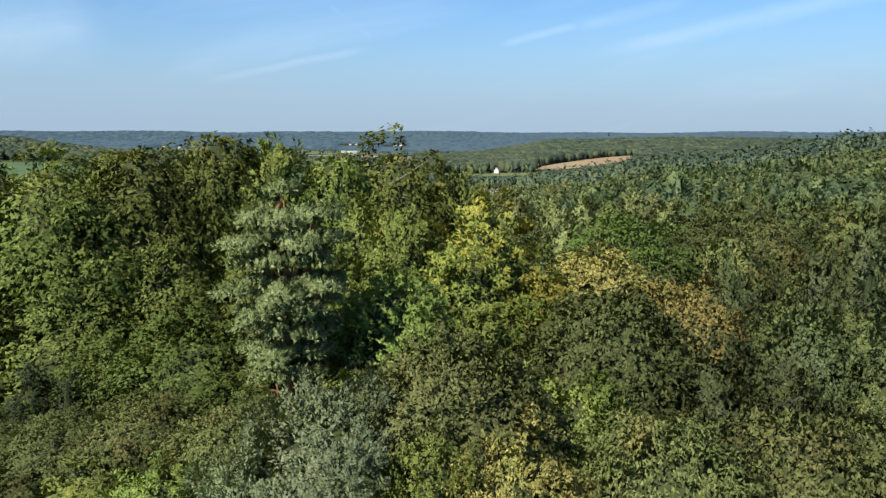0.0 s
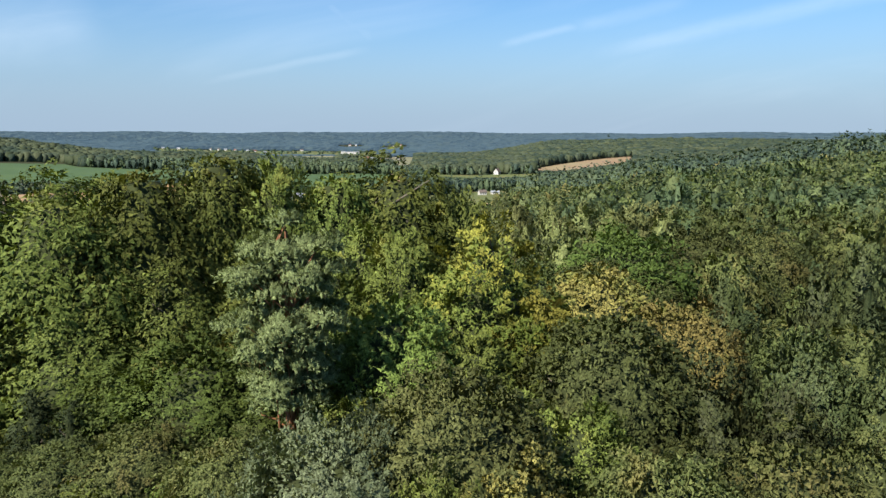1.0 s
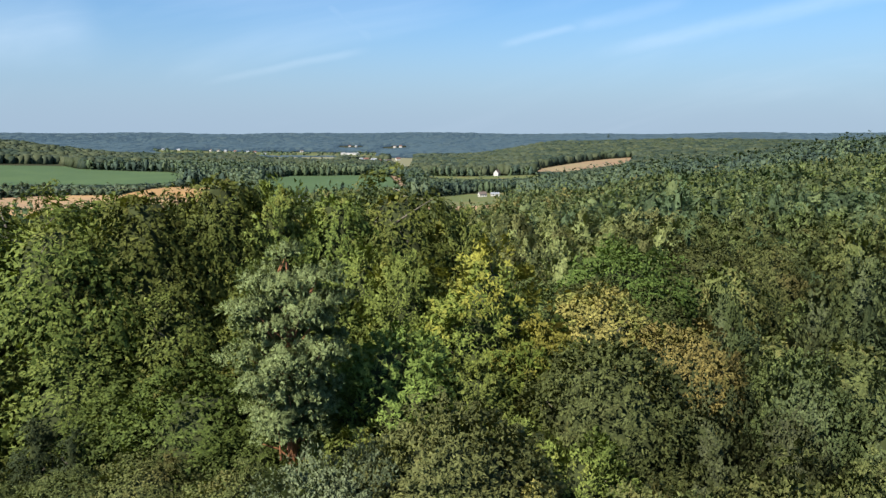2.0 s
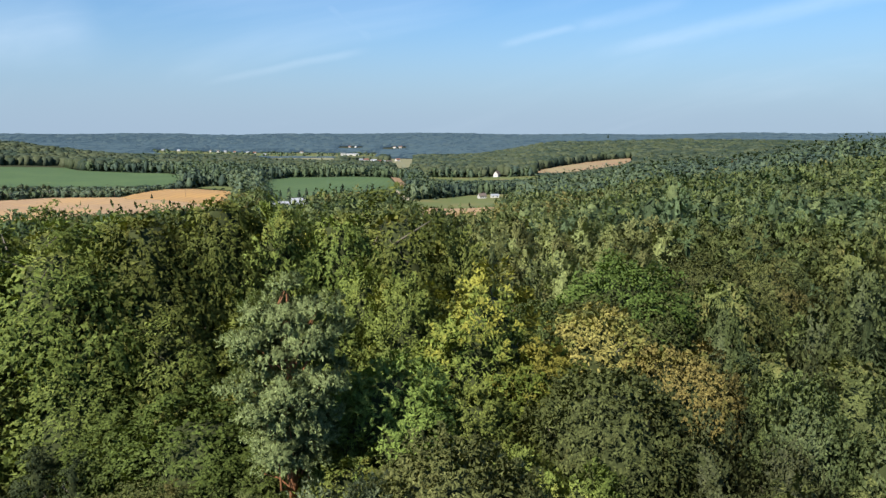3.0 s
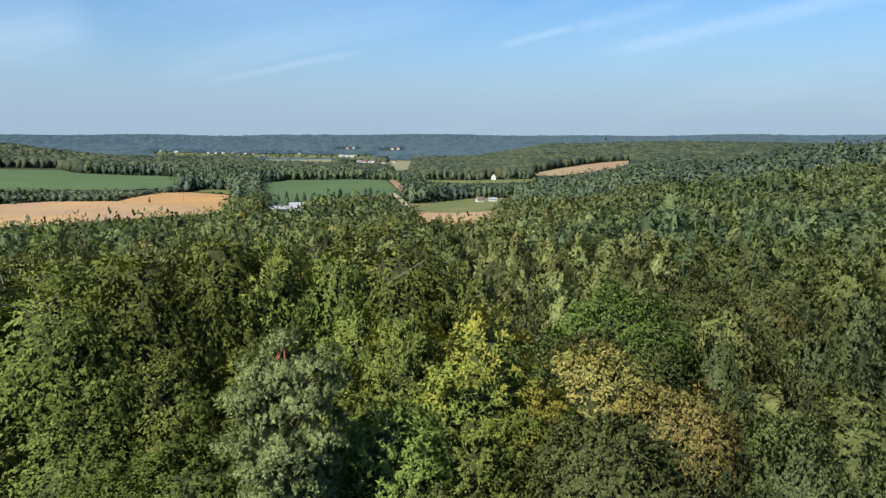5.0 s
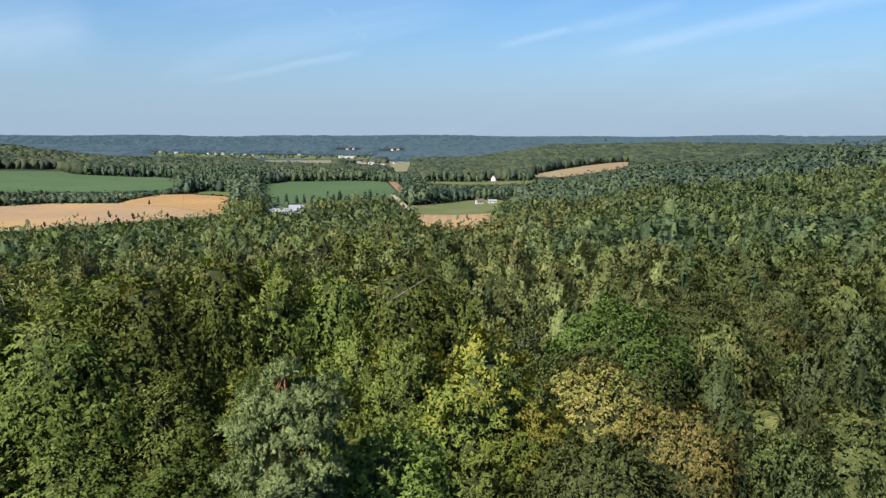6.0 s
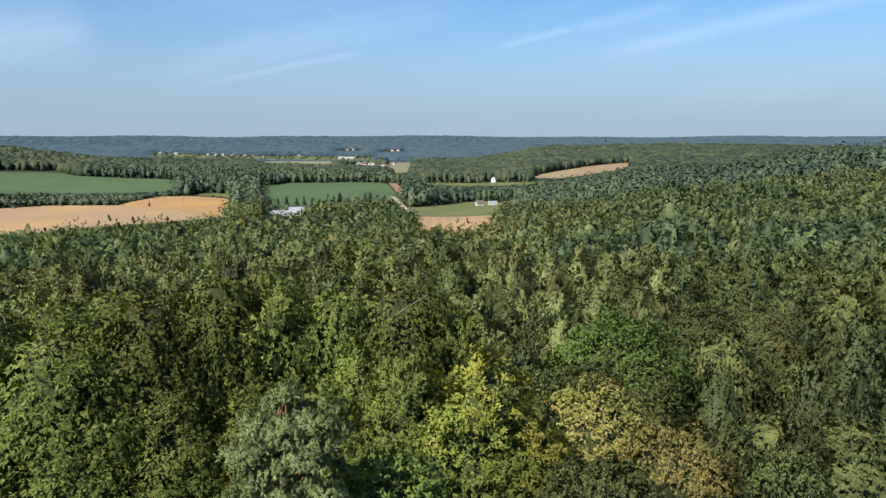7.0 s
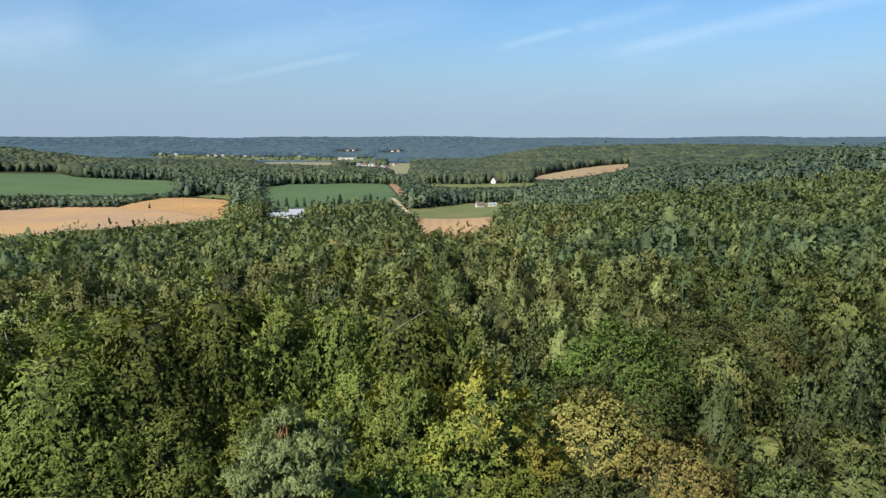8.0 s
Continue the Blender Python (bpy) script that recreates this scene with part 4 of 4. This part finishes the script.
# ---------------------------------------------------------------- buildings in the valley
def box_mesh(name, size, at, mat):
    bm = bmesh.new()
    bmesh.ops.create_cube(bm, size=1.0, matrix=Matrix.Translation(at) @ Matrix.Diagonal((*size, 1)))
    me = bpy.data.meshes.new(name)
    bm.to_mesh(me)
    bm.free()
    me.materials.append(mat)
    return me


def gable_mesh(name, length, depth, eaves, rise, mat, over=0.5, thick=0.25):
    """Two roof slopes with thickness, ridge along x."""
    bm = bmesh.new()
    hl, hd = length / 2 + over, depth / 2 + over
    drop = rise * over / (depth / 2)
    ring = [(-hd, eaves - drop), (0, eaves + rise), (hd, eaves - drop), (hd, eaves - drop + thick), (0, eaves + rise + thick), (-hd, eaves - drop + thick)]
    a = [bm.verts.new((-hl, y, z)) for y, z in ring]
    b = [bm.verts.new((hl, y, z)) for y, z in ring]
    for i in range(6):
        j = (i + 1) % 6
        bm.faces.new((a[i], a[j], b[j], b[i]))
    for e in (a, b):
        bm.faces.new((e[0], e[1], e[4], e[5]))
        bm.faces.new((e[1], e[2], e[3], e[4]))
    bmesh.ops.recalc_face_normals(bm, faces=bm.faces)
    me = bpy.data.meshes.new(name)
    bm.to_mesh(me)
    bm.free()
    me.materials.append(mat)
    return me


def wall_mesh(name, length, depth, eaves, rise, mat):
    """The walls of a gabled house, closed, ridge along x."""
    bm = bmesh.new()
    hl, hd = length / 2, depth / 2
    ring = [(-hd, -1.5), (hd, -1.5), (hd, eaves), (0, eaves + rise), (-hd, eaves)]
    a = [bm.verts.new((-hl, y, z)) for y, z in ring]
    b = [bm.verts.new((hl, y, z)) for y, z in ring]
    for i in range(5):
        j = (i + 1) % 5
        bm.faces.new((a[i], a[j], b[j], b[i]))
    bm.faces.new(a)
    bm.faces.new(b)
    bmesh.ops.recalc_face_normals(bm, faces=bm.faces)
    me = bpy.data.meshes.new(name)
    bm.to_mesh(me)
    bm.free()
    me.materials.append(mat)
    return me


def house(name, label, x, y, turn, length, depth, eaves, rise, roof, windows=3, storeys=1, chimney=True):
    z = float(land(x, y)) + 0.9
    ob = tagged(new(name), label, "house")
    ob.matrix_basis = pose(x, y, z, 0, 0, turn)
    part("wall", wall_mesh("wall", length, depth, eaves, rise, WHITE), ob)
    top = part("roof", gable_mesh("roof", length, depth, eaves, rise, roof), ob)
    if chimney:
        part("chimney", box_mesh("chimney", (0.7, 0.7, 1.6), (length * 0.2, 0.4, eaves + rise + 0.4), ROOF_DARK), top)
    pane = box_mesh("pane", (1.1, 0.08, 1.3), (0, 0, 0), WINDOW)
    for level in range(storeys):
        for k in range(windows):
            w = part("window", pane, ob)
            w.matrix_basis = pose(length * ((k + 0.5) / windows - 0.5), -depth / 2 - 0.03, 1.5 + level * 2.9)
    w = part("window", pane, ob)
    w.matrix_basis = pose(-length / 2 - 0.03, 0, eaves * 0.55, 0, 0, 90)
    return ob


house("white_house", "white gabled house with steep dark roof", 99, 1304, 62, 11, 9, 4.2, 5.5, ROOF_DARK)
house("cottage", "small white cottage with dark roof by the meadow", 48, 866, 20, 9, 7, 3.2, 2.8, ROOF_DARK)
house("outbuilding", "low grey-roofed outbuilding beside the cottage", 64, 874, 5, 10, 6, 2.6, 1.6, ROOF_GREY, 2, chimney=False)
house("barn", "long farm shed with pale metal roof", -142, 624, 4, 20, 9, 2.4, 2.2, ROOF_GREY, 4, chimney=False)
house("farmhouse", "farm building with bright pale roof", -126, 628, 8, 13, 10, 3.2, 4.2, ROOF_GREY, 3, chimney=False)
house("white_hall", "long white three-storey building in the village", -353, 2828, 4, 50, 13, 7.6, 1.6, ROOF_GREY, 12, 2, False)
house("white_annex", "white two-storey wing of the long building", -389, 2822, 12, 18, 13, 9.5, 1.6, ROOF_GREY, 5, 3, False)
g = np.random.default_rng(9)
for x, y in ((-250, 2209), (-232, 2190), (-211, 2166), (-196, 2110), (-182, 2063), (-160, 2020), (-147, 1984), (-140, 2257), (-1190, 3072), (-1130, 3090), (-1001, 3120), (-965, 3110), (-932, 3096), (-880, 3060), (-821, 3041), (-790, 3030), (-697, 2828), (-609, 3119), (-474, 3686), (-440, 3680), (-232, 3528), (-205, 3520)):
    tagged(house("village_house", "small white village house with pitched roof", x, y, g.uniform(-40, 40), g.uniform(10, 15), 9, g.uniform(3.5, 6), 3.5, (ROOF_DARK, ROOF_GREY, ROOF_GREY, ROOF_RED)[int(g.integers(4))], 3, 1, False), group="village houses")


# ---------------------------------------------------------------- small things in the valley
def lone_spruce(seed, x, y, tall, name="conifer", label="dark pointed spruce at the edge of a field"):
    """A slim conifer of a few tiers of drooping branches."""
    g = np.random.default_rng(seed)
    ob = tagged(new(name), label, "tree")
    ob.matrix_basis = Matrix.LocRotScale((x, y, float(land(x, y)) + 0.3), Euler((0, 0, g.uniform(0, 6.28))), (tall, tall, tall))
    v, f, _, soft = crown(g, 0.06, 0.98, 0.17, "cone", 40, 4, 3, 0.075, 0.04, rise=-0.2, sag=0.2, level=1.5, inset=0.7, rows=9, cols=9)
    part("crown", mesh_of("conifer_crown", v, f, [HAZE_TINTED[3]], normals=soft), ob)
    tv, tf = tube([(0, 0, -0.04), (0, 0, 0.5), (0, 0, 0.97)], [0.02, 0.013, 0.003], 6)
    part("trunk", mesh_of("conifer_trunk", tv, tf, [BARK["grey"]], smooth=True), ob)
    return ob


g = np.random.default_rng(31)
row = [(-196, 748), (-186, 752), (-178, 746), (-170, 750), (-160, 744), (-150, 747), (-143, 752), (-134, 746), (-126, 742), (-119, 748), (-112, 752), (-104, 742), (-96, 750), (-88, 744), (-79, 752), (-73, 746), (-66, 751), (-58, 745), (-50, 750)]
firs = [lone_spruce(70 + k, 0, 0, 1.0) for k in range(3)]
for k, (x, y) in enumerate(row):
    tall = g.uniform(8, 12) if k not in (11, 14, 15, 17) else g.uniform(14, 18)
    m = Matrix.LocRotScale((x, y, float(land(x, y)) + 0.3), Euler((0, 0, g.uniform(0, 6.28))), (tall, tall, tall))
    if k < 3:
        ob = firs[k]
        ob.matrix_basis = m
    else:
        ob = copy_thing(firs[k % 3], Matrix.Identity(4))
        ob.matrix_basis = m
    tagged(ob, group="conifers along the green field")
lone_spruce(80, 628, 2738, 34.0, "tall_conifer", "tall dark spruce rising above the far wood")
lone_spruce(81, -287, 705, 6.0, "field_bush", "small dark bush alone in the stubble field")


def pale_birch(x, y, tall, seed):
    """A thin pale stem with a few short branches at the foot of a wood."""
    g = np.random.default_rng(seed)
    ob = tagged(new("birch_tree"), "slender bare birch with pale bark at the wood edge", "tree", "pale stems along the stubble field")
    ob.matrix_basis = pose(x, y, float(land(x, y)) + 0.5, 0, 0, g.uniform(0, 360))
    tv, tf, pts = trunk_mesh(g, tall, None, 0.03, 0.022, 0.95)
    ends = np.stack([g.normal(0, 0.9, 5), g.normal(0, 0.9, 5), g.uniform(0.6, 0.95, 5) * tall], -1)
    tv, tf = join([(tv, tf), limbs_mesh(g, pts, ends, tall, 0.005, 3)])
    part("trunk", mesh_of("birch_stem", tv, tf, [BARK["white"]], smooth=True), ob)
    v, f, _, soft = crown(g, tall * 0.72, tall * 1.05, 1.6, "egg", 10, 3, 4, 0.9, 0.5, sag=0.4, hang=0.4, rows=4, cols=6)
    part("crown", mesh_of("birch_tuft", v, f, [HAZE_TINTED[0]], normals=soft), ob)


for k in range(16):
    pale_birch(-480 + 5.2 * k + g.uniform(-1.5, 1.5), 705 + 2.6 * k + g.uniform(-3, 2) - (k > 8) * 1.5 * (k - 8), g.uniform(8, 13), 90 + k)


def pole(x, y):
    """A wooden power pole with a cross arm and insulators."""
    ob = tagged(new("power_pole"), "weathered wooden power pole with a cross arm", "pole", "poles of the power line")
    ob.matrix_basis = pose(x, y, float(land(x, y)), 0, 0, 65)
    v, f = tube([(0, 0, -0.5), (0, 0, 4.5), (0, 0, 9.5)], [0.16, 0.13, 0.1], 8)
    part("post", mesh_of("post", v, f, [TIMBER], smooth=True), ob)
    arm = part("cross_arm", box_mesh("cross_arm", (1.8, 0.12, 0.14), (0, 0.1, 9.1), TIMBER), ob)
    knob = box_mesh("insulator", (0.1, 0.1, 0.2), (0, 0, 0), WHITE)
    for dx in (-0.8, 0.0, 0.8):
        part("insulator", knob, arm).matrix_basis = pose(dx, 0.1, 9.27)


line = ((-460, 664), (-392, 700), (-324, 706), (-256, 712), (-188, 720), (-120, 728))
for x, y in line:
    pole(x, y)
for (ax, ay), (bx, by) in zip(line, line[1:]):
    for off in (-0.8, 0.8):
        pts = []
        for k in range(7):
            t = k / 6
            x, y = ax + (bx - ax) * t, ay + (by - ay) * t
            z = (1 - t) * float(land(ax, ay)) + t * float(land(bx, by)) + 9.35 - 1.6 * 4 * t * (1 - t)
            pts.append((x + off * 0.42, y + off * 0.9, z))
        v, f = tube(pts, [0.035] * 7, 4)
        tagged(new("power_line", mesh_of("power_line", v, f, [TIMBER], smooth=True)), "thin dark overhead wire strung between poles", "wire", "wires of the power line")


def farm_track(points, width):
    """A sandy track laid on the ground."""
    pts = np.array(points, float)
    t = np.linspace(0, len(pts) - 1, 25)
    x, y = np.interp(t, np.arange(len(pts)), pts[:, 0]), np.interp(t, np.arange(len(pts)), pts[:, 1])
    side = unit(np.stack([np.gradient(y), -np.gradient(x)], -1)) * width / 2
    rows = []
    for s in (-1, 1):
        px, py = x + s * side[:, 0], y + s * side[:, 1]
        rows.append(np.stack([px, py, land(px, py) + 1.15], -1))
    verts = np.concatenate(rows)
    faces = [(k, k + 1, 26 + k, 25 + k) for k in range(24)]
    tagged(new("farm_track", mesh_of("farm_track", verts, faces, [TRACK], smooth=True)), "pale sandy farm track between the fields", "track", kind="structure")


farm_track(((-63, 948), (-50, 863), (-42, 800), (-34, 740), (-28, 690)), 6.0)
farm_track(((-42, 800), (-20, 850), (12, 931)), 5.0)
